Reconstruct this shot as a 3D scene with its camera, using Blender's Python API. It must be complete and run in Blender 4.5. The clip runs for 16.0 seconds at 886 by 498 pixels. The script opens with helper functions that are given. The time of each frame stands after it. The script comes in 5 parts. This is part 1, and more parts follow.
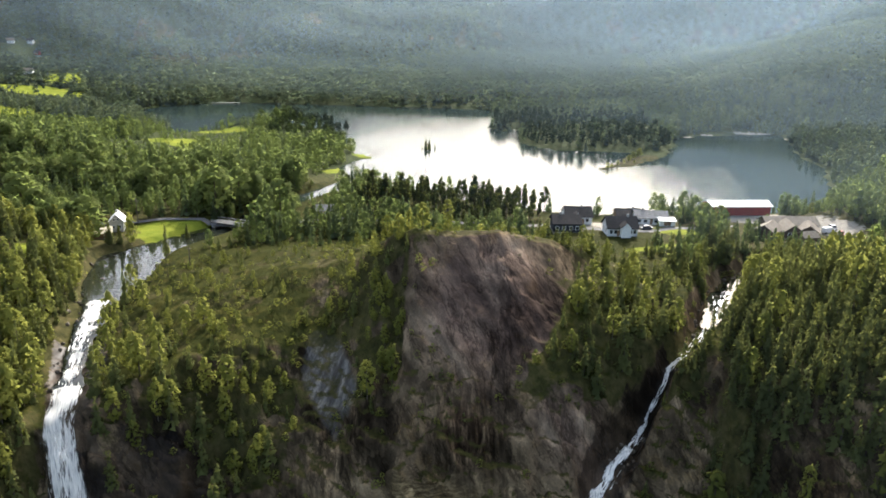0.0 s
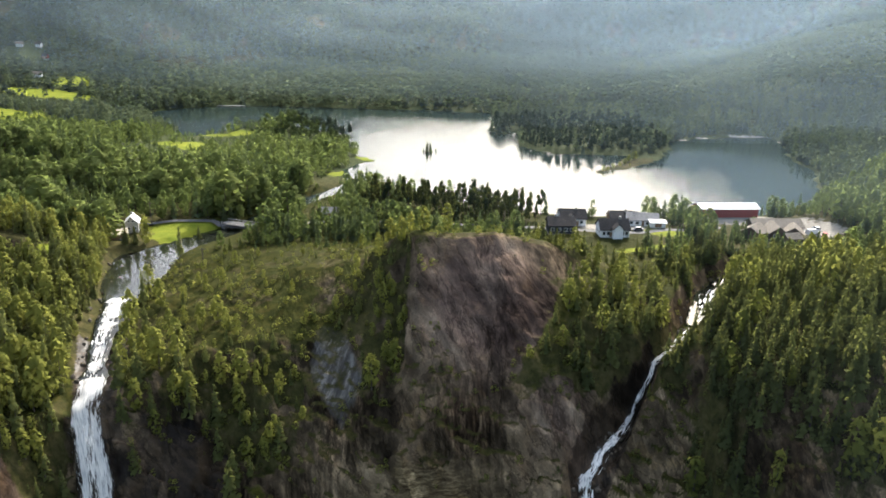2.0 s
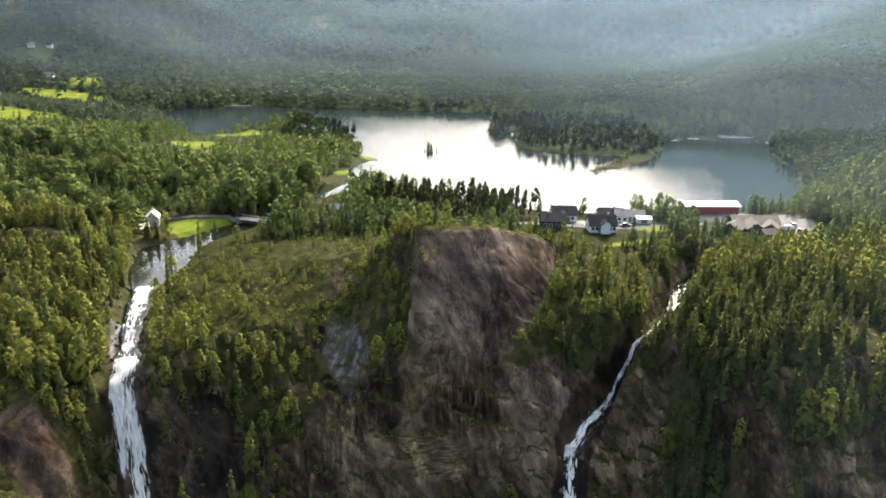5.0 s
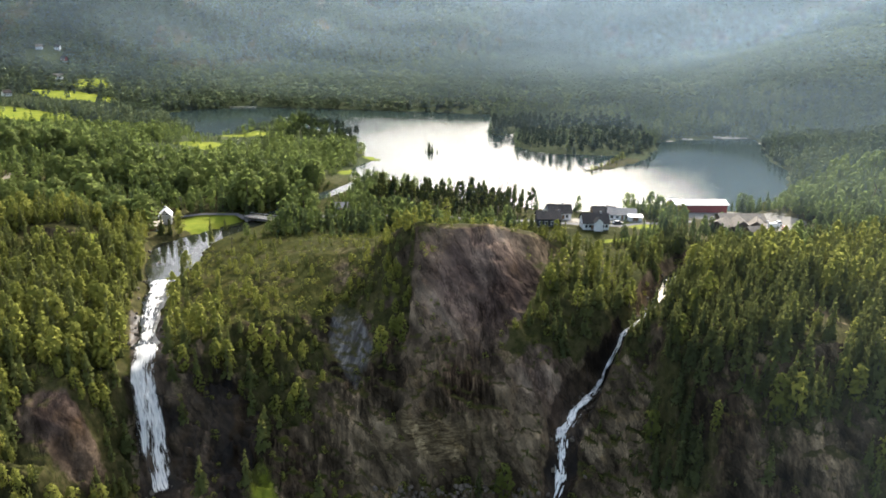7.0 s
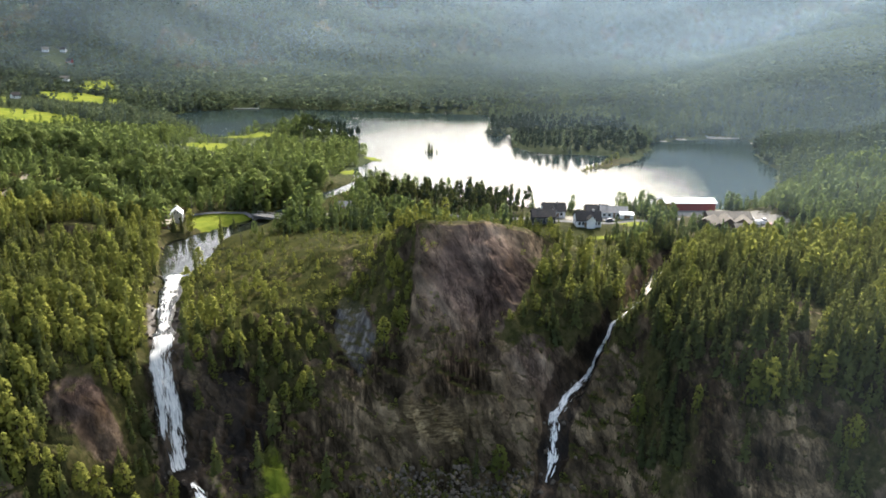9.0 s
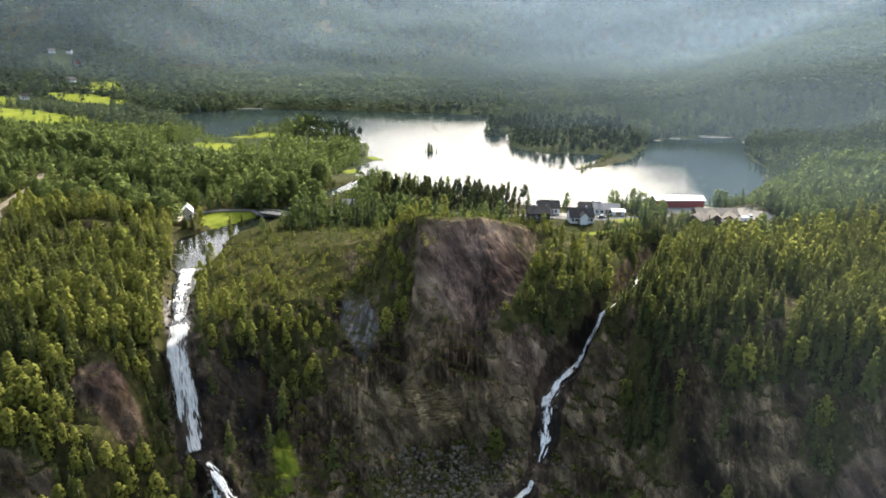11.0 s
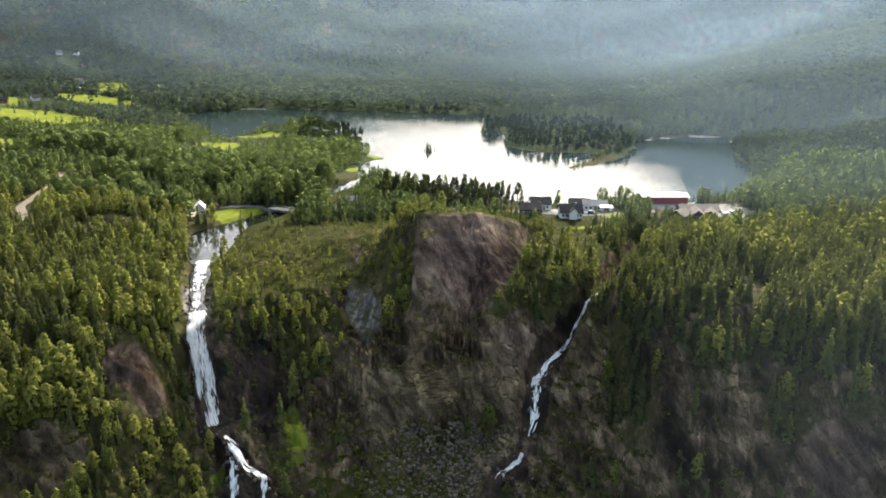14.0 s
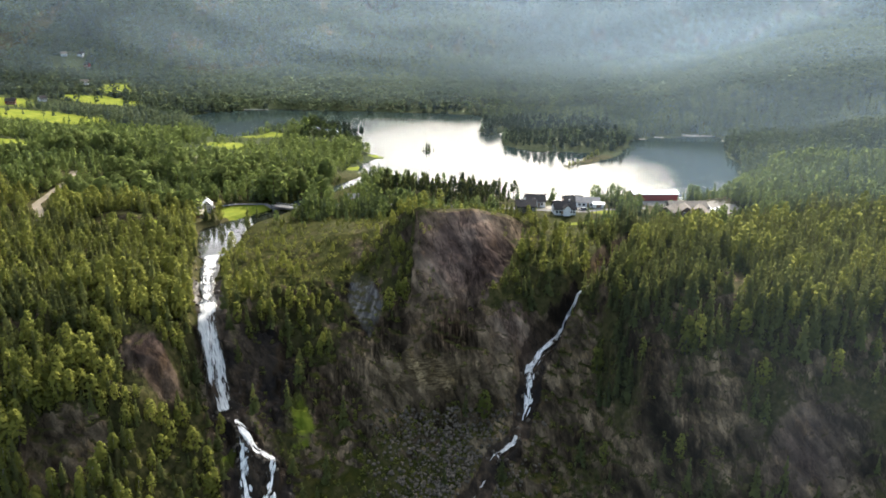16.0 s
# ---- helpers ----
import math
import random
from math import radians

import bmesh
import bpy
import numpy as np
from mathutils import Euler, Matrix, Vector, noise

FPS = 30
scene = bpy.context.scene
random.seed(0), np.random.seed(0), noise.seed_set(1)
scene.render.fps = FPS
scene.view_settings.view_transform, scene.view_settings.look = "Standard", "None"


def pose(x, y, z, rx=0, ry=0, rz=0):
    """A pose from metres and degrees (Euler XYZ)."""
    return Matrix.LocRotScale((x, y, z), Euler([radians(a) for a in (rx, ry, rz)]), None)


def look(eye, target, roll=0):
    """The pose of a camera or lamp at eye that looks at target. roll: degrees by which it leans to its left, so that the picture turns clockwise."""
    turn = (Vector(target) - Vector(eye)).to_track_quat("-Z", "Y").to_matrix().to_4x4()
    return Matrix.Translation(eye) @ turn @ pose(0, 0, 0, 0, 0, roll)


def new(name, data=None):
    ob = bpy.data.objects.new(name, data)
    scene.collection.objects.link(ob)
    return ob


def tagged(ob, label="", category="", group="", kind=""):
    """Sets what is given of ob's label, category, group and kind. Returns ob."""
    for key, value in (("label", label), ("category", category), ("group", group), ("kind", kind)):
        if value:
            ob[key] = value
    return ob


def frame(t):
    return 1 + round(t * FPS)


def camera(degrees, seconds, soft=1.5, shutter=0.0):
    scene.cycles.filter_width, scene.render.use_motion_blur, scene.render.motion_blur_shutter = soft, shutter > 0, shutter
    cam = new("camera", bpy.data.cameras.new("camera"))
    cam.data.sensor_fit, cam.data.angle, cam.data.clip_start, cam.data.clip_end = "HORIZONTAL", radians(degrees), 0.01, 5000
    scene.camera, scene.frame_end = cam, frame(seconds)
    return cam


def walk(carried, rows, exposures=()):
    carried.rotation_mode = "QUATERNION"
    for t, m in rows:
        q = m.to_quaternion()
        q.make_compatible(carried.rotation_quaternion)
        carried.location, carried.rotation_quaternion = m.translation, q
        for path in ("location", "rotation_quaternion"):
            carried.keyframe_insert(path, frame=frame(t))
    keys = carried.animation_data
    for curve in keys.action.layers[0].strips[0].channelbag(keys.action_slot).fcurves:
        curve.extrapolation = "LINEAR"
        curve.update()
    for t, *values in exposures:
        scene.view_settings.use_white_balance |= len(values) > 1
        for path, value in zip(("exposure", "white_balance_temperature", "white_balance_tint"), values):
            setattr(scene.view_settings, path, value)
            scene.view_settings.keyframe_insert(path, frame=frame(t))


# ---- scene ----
cam = camera(62.0, 16.0, soft=1.7)
PATH = [
    (0, (-0.391, 1.693, 80.058), (-0.427, 3.596, 79.444), 1.1),
    (0.5, (-0.313, -1.073, 81.013), (-0.35, 0.83, 80.401), 1.0),
    (1, (-0.043, -3.949, 82.1), (-0.082, -2.045, 81.487), 1.1),
    (1.5, (0.1, -6.919, 83.133), (0.06, -5.016, 82.519), 1.1),
    (2, (0.281, -10.001, 84.121), (0.241, -8.099, 83.507), 1.1),
    (2.5, (0.538, -13.179, 84.949), (0.496, -11.276, 84.333), 1.1),
    (3, (0.69, -16.33, 85.731), (0.648, -14.427, 85.114), 1.2),
    (3.5, (0.784, -19.606, 86.553), (0.742, -17.704, 85.935), 1.2),
    (4, (0.888, -22.914, 87.189), (0.846, -21.013, 86.571), 1.2),
    (6.5, (1.665, -39.871, 91.108), (1.621, -37.971, 90.488), 1.2),
    (7, (1.898, -43.282, 91.734), (1.853, -41.381, 91.114), 1.2),
    (7.5, (2.026, -46.624, 92.434), (1.982, -44.723, 91.814), 1.2),
    (8, (2.155, -50.152, 93.294), (2.111, -48.251, 92.674), 1.2),
    (8.5, (2.381, -53.508, 94.083), (2.336, -51.607, 93.463), 1.2),
    (9, (2.51, -56.958, 94.821), (2.465, -55.057, 94.2), 1.1),
    (11.5, (3.463, -74.678, 98.675), (3.418, -72.778, 98.05), 1.0),
    (12, (3.712, -78.061, 99.288), (3.667, -76.162, 98.663), 1.0),
    (12.5, (3.769, -81.576, 99.954), (3.726, -79.677, 99.329), 1.0),
    (13, (3.937, -85.146, 100.671), (3.894, -83.246, 100.046), 0.9),
    (13.5, (4.117, -88.643, 101.429), (4.075, -86.744, 100.803), 1.0),
    (14, (4.256, -92.017, 102.159), (4.214, -90.118, 101.532), 1.0),
    (14.5, (4.548, -95.591, 102.895), (4.506, -93.693, 102.267), 0.9),
    (15, (4.759, -99.058, 103.656), (4.717, -97.16, 103.026), 0.9),
    (15.5, (4.885, -102.626, 104.39), (4.844, -100.728, 103.76), 0.9),
    (16, (5.189, -106.2, 104.881), (5.148, -104.302, 104.252), 0.9),
]
walk(cam, [(t, look(eye, target, roll)) for t, eye, target, roll in PATH],
     exposures=[(0, 0.7, 6050, 10), (16, 0.7, 6050, 10)])

# ---- world, sun ----
SUN_AZ, SUN_EL = radians(16), radians(39)          # to the right of straight ahead, above the horizon
world = bpy.data.worlds.new("sky")
scene.world = world
world.use_nodes = True
wn = world.node_tree.nodes
wl = world.node_tree.links
sky = wn.new("ShaderNodeTexSky")
sky.sky_type = "NISHITA"
sky.sun_disc = False
sky.sun_elevation, sky.sun_rotation = SUN_EL, SUN_AZ
sky.air_density, sky.dust_density, sky.altitude = 1.2, 10.0, 200
thin_cloud = wn.new("ShaderNodeMix")          # thin high cloud, even over the whole sky
thin_cloud.data_type = "RGBA"
thin_cloud.inputs[0].default_value = 0.09
thin_cloud.inputs[7].default_value = (10.5, 12.6, 14, 1)
wl.new(sky.outputs[0], thin_cloud.inputs[6])
wn["Background"].inputs[1].default_value = 0.215
wl.new(thin_cloud.outputs[2], wn["Background"].inputs[0])
sun_data = bpy.data.lights.new("sun", "SUN")
sun_data.energy, sun_data.angle, sun_data.color = 5.6, radians(0.9), (1.0, 0.94, 0.83)
sun = new("sun", sun_data)
TO_SUN = Vector((math.sin(SUN_AZ) * math.cos(SUN_EL), math.cos(SUN_AZ) * math.cos(SUN_EL), math.sin(SUN_EL)))
sun.matrix_world = look(TO_SUN * 400, (0, 0, 0))

rng = np.random.default_rng(7)

# ---- noise ----
LATTICE = rng.random((256, 256))


def vnoise(x, y):
    """Smooth value noise, 0 to 1."""
    xi, yi = np.floor(x).astype(int), np.floor(y).astype(int)
    fx, fy = x - xi, y - yi
    fx, fy = fx * fx * (3 - 2 * fx), fy * fy * (3 - 2 * fy)
    a, b = LATTICE[xi % 256, yi % 256], LATTICE[(xi + 1) % 256, yi % 256]
    c, d = LATTICE[xi % 256, (yi + 1) % 256], LATTICE[(xi + 1) % 256, (yi + 1) % 256]
    return (a * (1 - fx) + b * fx) * (1 - fy) + (c * (1 - fx) + d * fx) * fy


def fbm(x, y, octaves=4):
    """Layered noise, about -1 to 1."""
    total, amp = 0, 0.5
    for k in range(octaves):
        total = total + amp * (2 * vnoise(x * 2 ** k + 17 * k, y * 2 ** k + 31 * k) - 1)
        amp *= 0.5
    return total


def smooth(v):
    v = np.clip(v, 0, 1)
    return v * v * (3 - 2 * v)


def facets(u, v, salt):
    """Broken faces: each cell of an uneven lattice has a height and a tilt of its own."""
    ui, vi = np.floor(u).astype(int), np.floor(v).astype(int)
    best, out = np.full(u.shape, 1e9), np.zeros(u.shape)
    for du in (-1, 0, 1):
        for dv in (-1, 0, 1):
            a, b = (ui + du + salt) % 256, (vi + dv + 3 * salt) % 256
            p, q = u - ui - du - LATTICE[a, b], v - vi - dv - LATTICE[b, a]
            d = p * p + q * q
            k = LATTICE[(a + 91) % 256, (b + 37) % 256] - 0.5 + 0.9 * p * (LATTICE[(a + 13) % 256, b] - 0.5) + 0.9 * q * (LATTICE[a, (b + 29) % 256] - 0.5)
            near = d < best
            best, out = np.where(near, d, best), np.where(near, k, out)
    return out


# ---- plan: lake, streams, cliff ----
LAKE = [(-49, 346), (-22, 330), (10, 318), (34, 308), (52, 303), (100, 303), (135, 309), (160, 322), (178, 350), (197, 395), (206, 420),
        (204, 446), (221, 497), (226, 534), (199, 534), (165, 518), (144, 502), (140, 480), (128, 450), (115, 429), (97, 410), (85, 399), (78, 394),
        (76, 400), (84, 410), (96, 428), (106, 446), (86, 450), (63, 449), (49, 459), (39, 475), (39, 499), (46, 520), (40, 531), (28, 520),
        (20, 530), (24, 560), (30, 600), (23, 642)]
LAKE += [(-35, 648), (-88, 647), (-136, 650), (-200, 655), (-241, 625), (-262, 590), (-240, 560), (-204, 530), (-197, 489), (-172, 491), (-168, 513),
         (-150, 530), (-120, 528), (-100, 515), (-80, 507), (-70, 492), (-76, 484), (-70, 456), (-62, 431), (-47, 417), (-59, 398), (-64, 386), (-60, 366)]
# x, y, water level, width
RIVER = [(-50, 352, -0.1, 9), (-72, 310, -0.15, 9), (-86, 272, -0.2, 10), (-99, 250, -0.25, 13), (-108.5, 231, -0.3, 19),
         (-105, 211, -0.35, 15), (-101.5, 193, -0.6, 8), (-95.5, 168, -4.3, 5.4), (-89, 150, -5.9, 5.6), (-88, 144.5, -8.4, 7.2),
         (-84.5, 138, -17.2, 6.5), (-81.5, 132.5, -26.8, 6.4), (-77.5, 127, -35.4, 6.6), (-72.8, 122, -36.9, 2.5), (-69, 118, -38, 4),
         (-68, 114, -44.3, 4), (-67.6, 109, -51.6, 5), (-62, 96, -62, 7)]
BRANCH = [(-69, 118, -38, 3), (-64, 115, -44.2, 3), (-57.6, 113.5, -46.6, 3), (-57.4, 110, -52, 4.5), (-58, 98, -61, 5)]
STREAM = [(100, 240, -0.15, 2.5), (98, 234, -0.2, 2.5), (88, 224, -0.4, 3), (81, 211, -0.8, 7.5), (71, 191, -1.6, 6),
          (58, 173, -2.4, 1.8), (53.4, 170, -4.3, 1.8), (52.6, 168, -6.6, 1.5), (49.3, 165, -11.8, 1.4), (46, 162, -18.8, 2.0), (39, 154, -21.7, 4.2),
          (33.6, 147, -26.4, 4.8), (33.4, 143, -30.5, 3.6), (32.8, 139, -35, 5.2), (30.7, 134, -40.8, 1.6), (28.2, 128, -42.4, 1.4), (26.8, 125, -45.3, 4),
          (20, 121, -48.5, 4), (18.5, 118, -52, 2.5), (8, 104, -64, 4)]
# across the valley: where the slope begins and ends, and how high
CUT_X = [-260, -180, -140, -115, -100, -90, -78, -60, -30, -12, 12, 32, 46, 57, 72, 85, 105, 130, 180, 260]
FOOT_Y = [60, 68, 74, 78, 85, 102, 112, 122, 136, 139, 138, 128, 120, 108, 98, 94, 92, 92, 90, 85]
FOOT_Z = [-30, -34, -36, -38, -38, -42, -47, -47, -42, -37.5, -39, -44, -50, -54, -52, -48, -44, -42, -38, -30]
MID_Y = [90, 95, 98, 100, 106, 127, 130, 146, 150, 143.5, 145, 146, 148, 142, 122, 116, 112, 112, 110, 105]
MID_Z = [-12, -14, -15, -16, -18, -32, -34, -33, -23, -20.5, -21, -26, -24, -24, -10, -9, -12, -12, -10, -8]
LIP_Y = [140, 136, 132, 130, 130, 146, 152, 172, 177, 160, 161, 174, 172, 166, 148, 139, 137, 136, 135, 130]
LIP_Z = [4, 3, 2, -1, -6, -7, -6, -3, -5, -3, -3.5, 7, 3, 1, 7, 10, 10, 8, 9, 11]
BACK_Y = [222, 215, 210, 205, 202, 194, 194, 205, 206, 190, 191, 202, 200, 195, 185, 178, 178, 185, 190, 200]
BACK_Z = [17, 11, 7, 2.5, 0, -1, 0, 5, 11, 23.5, 24, 16, 10, 5, 9, 12, 12, 11, 11, 13]


def lake_distance(x, y):
    """Metres to the lake's shore, negative on the water."""
    p = np.array(LAKE, float)
    q = np.roll(p, -1, 0)
    best, inside = np.full(x.shape, 1e9), np.zeros(x.shape, bool)
    for (ax, ay), (bx, by) in zip(p, q):
        dx, dy = bx - ax, by - ay
        k = np.clip(((x - ax) * dx + (y - ay) * dy) / (dx * dx + dy * dy), 0, 1)
        best = np.minimum(best, np.hypot(x - ax - k * dx, y - ay - k * dy))
        inside ^= ((ay > y) != (by > y)) & (x < dx * (y - ay) / (by - ay + 1e-9) + ax)
    return np.where(inside, -best, best)


def stream_at(course, x, y):
    """Distance to a stream's middle, its level and its width there."""
    best, level, width = np.full(x.shape, 1e9), np.zeros(x.shape), np.ones(x.shape)
    for (ax, ay, az, aw), (bx, by, bz, bw) in zip(course, course[1:]):
        dx, dy = bx - ax, by - ay
        k = np.clip(((x - ax) * dx + (y - ay) * dy) / (dx * dx + dy * dy), 0, 1)
        d = np.hypot(x - ax - k * dx, y - ay - k * dy)
        near = d < best
        best = np.where(near, d, best)
        level, width = np.where(near, az + k * (bz - az), level), np.where(near, aw + k * (bw - aw), width)
    return best, level, width


def bump(x, y, cx, cy, rx, ry):
    return np.exp(-((x - cx) / rx) ** 2 - ((y - cy) / ry) ** 2)


def height(x, y):
    """Ground level at x, y (arrays)."""
    wx = x + 5 * fbm(x / 23, y / 23, 3) + 2.0 * fbm(x / 6, y / 9, 2)
    wy = y + 6 * fbm(x / 17 + 50, y / 40, 3)
    near = (np.abs(x + 85) < 14) | (np.abs(x - 45) < 14)
    wy = np.where(near, y + 2 * fbm(x / 17 + 50, y / 40, 3), wy)
    cut = lambda table: np.interp(wx, CUT_X, table)
    fy, fz, my, mz, ly, lz, by, bz = map(cut, (FOOT_Y, FOOT_Z, MID_Y, MID_Z, LIP_Y, LIP_Z, BACK_Y, BACK_Z))
    z = np.full(x.shape, -82.0)
    knots = [(fy - 110, fz * 0 - 82), (fy - 38, fz - 25), (fy, fz), (my, mz), (ly, lz), (by, bz)]
    for (y0, z0), (y1, z1) in zip(knots, knots[1:]):
        k = (wy - y0) / (y1 - y0)
        z = np.where(k >= 0, z0 + np.clip(k, 0, 1) * (z1 - z0), z)
    # beyond the brow: low land, wooded hills on both sides
    g = 3.0 + 1.6 * fbm(x / 45, y / 45, 4)
    g = g + 13 * smooth((-125 - x) / 95) * smooth((470 - y) / 120) + 16 * smooth((-230 - x) / 250)
    g = g + 15 * bump(x, y, 225, 300, 75, 95) + 5 * bump(x, y, 150, 215, 50, 45) + 26 * smooth((x - 230) / 260)
    g = g + 4 * bump(x, y, -120, 495, 45, 30)
    k = smooth((y - by) / 42)
    z = z * (1 - k) + g * k
    # beyond the lake: a wooded shelf, then the mountain, steeper on both sides
    s = y - 645 - 40 * fbm(x / 160, y / 160, 3)
    z = z + np.where(s > 0, 0.06 * np.minimum(s, 300) + 0.02 * np.maximum(s - 300, 0), 0)
    side = np.interp(x, [-900, -420, -200, 0, 200, 420, 700, 1200], [700, 800, 900, 960, 960, 900, 820, 700])
    rise = np.interp(x, [-900, -420, -160, 120, 330, 700], [0.36, 0.30, 0.15, 0.145, 0.25, 0.34])
    m = y - side + 150 * fbm(x / 190, y / 260, 4)
    z = z + np.where(m > 0, rise * np.minimum(m, 600) + 0.10 * np.maximum(m - 600, 0), 0)
    z = z + 40 * bump(x, y, 470, 790, 200, 130) + 16 * bump(x, y, 300, 640, 120, 80)
    spurs = 1 - 2.2 * np.abs(fbm(x / 210 + 0.4 * fbm(x / 90, y / 90, 2) + 3, y / 420, 3))
    knobs = 0.5 - np.abs(fbm(x / 75 + 9, y / 75, 4))
    z = z + np.where(y > 560, smooth(m / 150) * (26 * fbm(x / 120, y / 170, 5) + 90 * rise * spurs + 22 * knobs), 0)
    z = z + np.abs(x) ** 1.0 * 0.25 * smooth((np.abs(x) - 480) / 500) * smooth((y + 100) / 300)
    yard = np.clip(1.7 * bump(x, y, 122, 272, 27, 17), 0, 1)
    z = z * (1 - yard) + 3.0 * yard
    bank = np.clip(1.7 * bump(x, y, -114, 256, 24, 14), 0, 1)
    z = z * (1 - bank) + 1.1 * bank
    z = z + 3.0 * np.clip(1.9 * bump(x, y, -100.5, 123, 10.5, 7.5), 0, 1)
    z = z + 4.0 * smooth((y - 212) / 5) * smooth((246 - y) / 22) * np.exp(-((x + 147) / 15) ** 2)
    z = z + 1.6 * np.clip(1.8 * bump(x, y, 57, 268, 32, 17), 0, 1)
    # lake bed and shore
    d = lake_distance(x + 5 * fbm(x / 14, y / 14, 3), y + 5 * fbm(x / 14 + 9, y / 14, 3))
    ashore = y > by - 5
    z = np.where(ashore, np.where(d > 0, 0.15 + (z - 0.15) * smooth(d / 30), -0.4 - np.minimum(-d * 0.25, 4)), z)
    terrace = np.clip(2.2 * bump(x, y, 112, 293, 19, 8), 0, 1)
    z = z * (1 - terrace) + np.where(d > 0.5, 3.9, z) * terrace
    z = np.maximum(z, 1.1 - 1.6 * ((x + 18.4) / 6) ** 2 - 1.6 * ((y - 448) / 3.5) ** 2 - 5.0 * (np.hypot(x + 18, y - 448) > 14))
    # relief: grooves down the steep faces, broken ledges, hummocks above
    steep = smooth((ly + 6 - y) / 12) * smooth((y - fy + 25) / 20)
    scar = np.clip(1.6 * bump(x, y, 12, 174, 25, 17), 0, 1)
    steep = steep * (1 - 0.85 * bump(x, y, -100.5, 120, 12, 11)) * (1 - 0.85 * bump(x, y, -33, 171, 9, 12))
    steep = np.maximum(steep, 0.9 * np.clip(1.5 * bump(x, y, 8, 168, 30, 16), 0, 1)) * (1 - 0.70 * scar)
    east = smooth((x - 58) / 8)
    z = z + 2.6 * bump(x, y, -9.5, 170, 2.6, 13) - 3.4 * bump(x, y, -15.5, 168, 3.2, 12)
    z = z - 6.0 * bump(x, y, 66.2, 138, 1.5, 13) - 3.5 * bump(x, y, 84, 108, 2.2, 14) - 4.5 * bump(x, y, 102.5, 104, 2.5, 14)
    z = z + steep * (2.4 * fbm(x / 7, y / 26, 4) + 1.4 * fbm(x / 4 + y / 9, y / 6, 3) + 2.6 * np.abs(fbm(x / 15 + 7, y / 50, 3)) + (0.9 + 0.8 * east) * fbm(x / 2.2, y / 9, 3) - 0.8)
    z = z - steep * east * 5.0 * (np.abs(fbm(x / 6 + 3, y / 70, 3)) - 0.15)
    for lift, tilt, much in ((6.5, 0.0, 0.75), (2.3, 0.35, 0.85)):
        t = z / lift + tilt * x / lift + 1.1 * fbm(x / 12 + lift, y / 12, 4)
        t = t - np.floor(t)
        z = z + much * steep * lift * (smooth(smooth(t)) - t)
    hew = steep > 0.02
    for wide, tall, deep, salt in ((6.0, 8.0, 3.4, 5), (2.6, 3.6, 1.7, 60)):
        u = x[hew] / wide + 0.35 * (y[hew] + z[hew]) / wide + 0.5 * fbm(x[hew] / 5, y[hew] / 5, 2)
        z[hew] = z[hew] + steep[hew] * deep * facets(u, (y[hew] + 0.8 * z[hew]) / tall, salt)
    z = z + steep * 0.45 * fbm(x / 2, y / 2, 3) + 0.55 * scar * fbm(x / 1.6 + z / 2.6, y / 9 + 4, 3)
    tops = (1 - scar) * smooth((y - ly) / 10) * smooth((245 - y) / 30) * smooth((95 - np.abs(x + 15)) / 20)
    z = z + tops * (1.6 * fbm(x / 14, y / 14, 4) + 0.5 * fbm(x / 3, y / 3, 3))
    # stream beds
    for course in (RIVER, BRANCH, STREAM):
        d, level, width = stream_at(course, x, y)
        flat = level > -2
        reach = np.where(flat, 5.0, 4.5)
        k = 1 - smooth((d - width * 0.5) / reach)
        bed = level - np.where(flat, 0.7, 0.9) + 0.25 * fbm(x / 2, y / 2, 2)
        z = np.where(k > 0, z * (1 - k) + np.minimum(z, bed + 0.0 * z) * k * (k > 0), z)
        z = np.where(d < width * 0.5 + 0.5, bed, z)
    return z


# ---- mesh helpers ----
def raw_mesh(name, verts, faces):
    """A mesh from arrays: faces are rows of three or four corners."""
    me = bpy.data.meshes.new(name)
    verts, faces = np.asarray(verts, np.float32), np.asarray(faces, np.int32)
    n, k = faces.shape
    me.vertices.add(len(verts))
    me.vertices.foreach_set("co", verts.ravel())
    me.loops.add(n * k)
    me.loops.foreach_set("vertex_index", faces.ravel())
    me.polygons.add(n)
    me.polygons.foreach_set("loop_start", np.arange(0, n * k, k, dtype=np.int32))
    me.polygons.foreach_set("loop_total", np.full(n, k, np.int32))
    me.update(calc_edges=True)
    return me


def shade(me, on=True):
    me.polygons.foreach_set("use_smooth", np.full(len(me.polygons), on))
    return me


def attribute(me, name, values):
    a = me.attributes.new(name, "FLOAT", "POINT")
    a.data.foreach_set("value", np.asarray(values, np.float32))


def part(name, bm, material, parent, label=""):
    """Links a bmesh as one mesh object under a thing or a part."""
    me = bpy.data.meshes.new(name)
    bm.to_mesh(me)
    bm.free()
    me.materials.append(material)
    ob = new(name, me)
    ob.parent = parent
    return tagged(ob, label) if label else ob


def grid_faces(nx, ny):
    i = (np.arange(ny - 1)[:, None] * nx + np.arange(nx - 1)[None]).ravel()
    return np.stack([i, i + 1, i + nx + 1, i + nx], 1)


def spread(lo, hi, step, far_lo, far_hi, grow=1.09):
    """Even steps from lo to hi, growing ones out to far_lo and far_hi."""
    mid = list(np.arange(lo, hi + 1e-6, step))
    d, v, left = step, lo, []
    while v > far_lo:
        d = min(d * grow, 60)
        v -= d
        left.append(v)
    d, v, right = step, hi, []
    while v < far_hi:
        d = min(d * grow, 60)
        v += d
        right.append(v)
    return np.array(left[::-1] + mid + right)


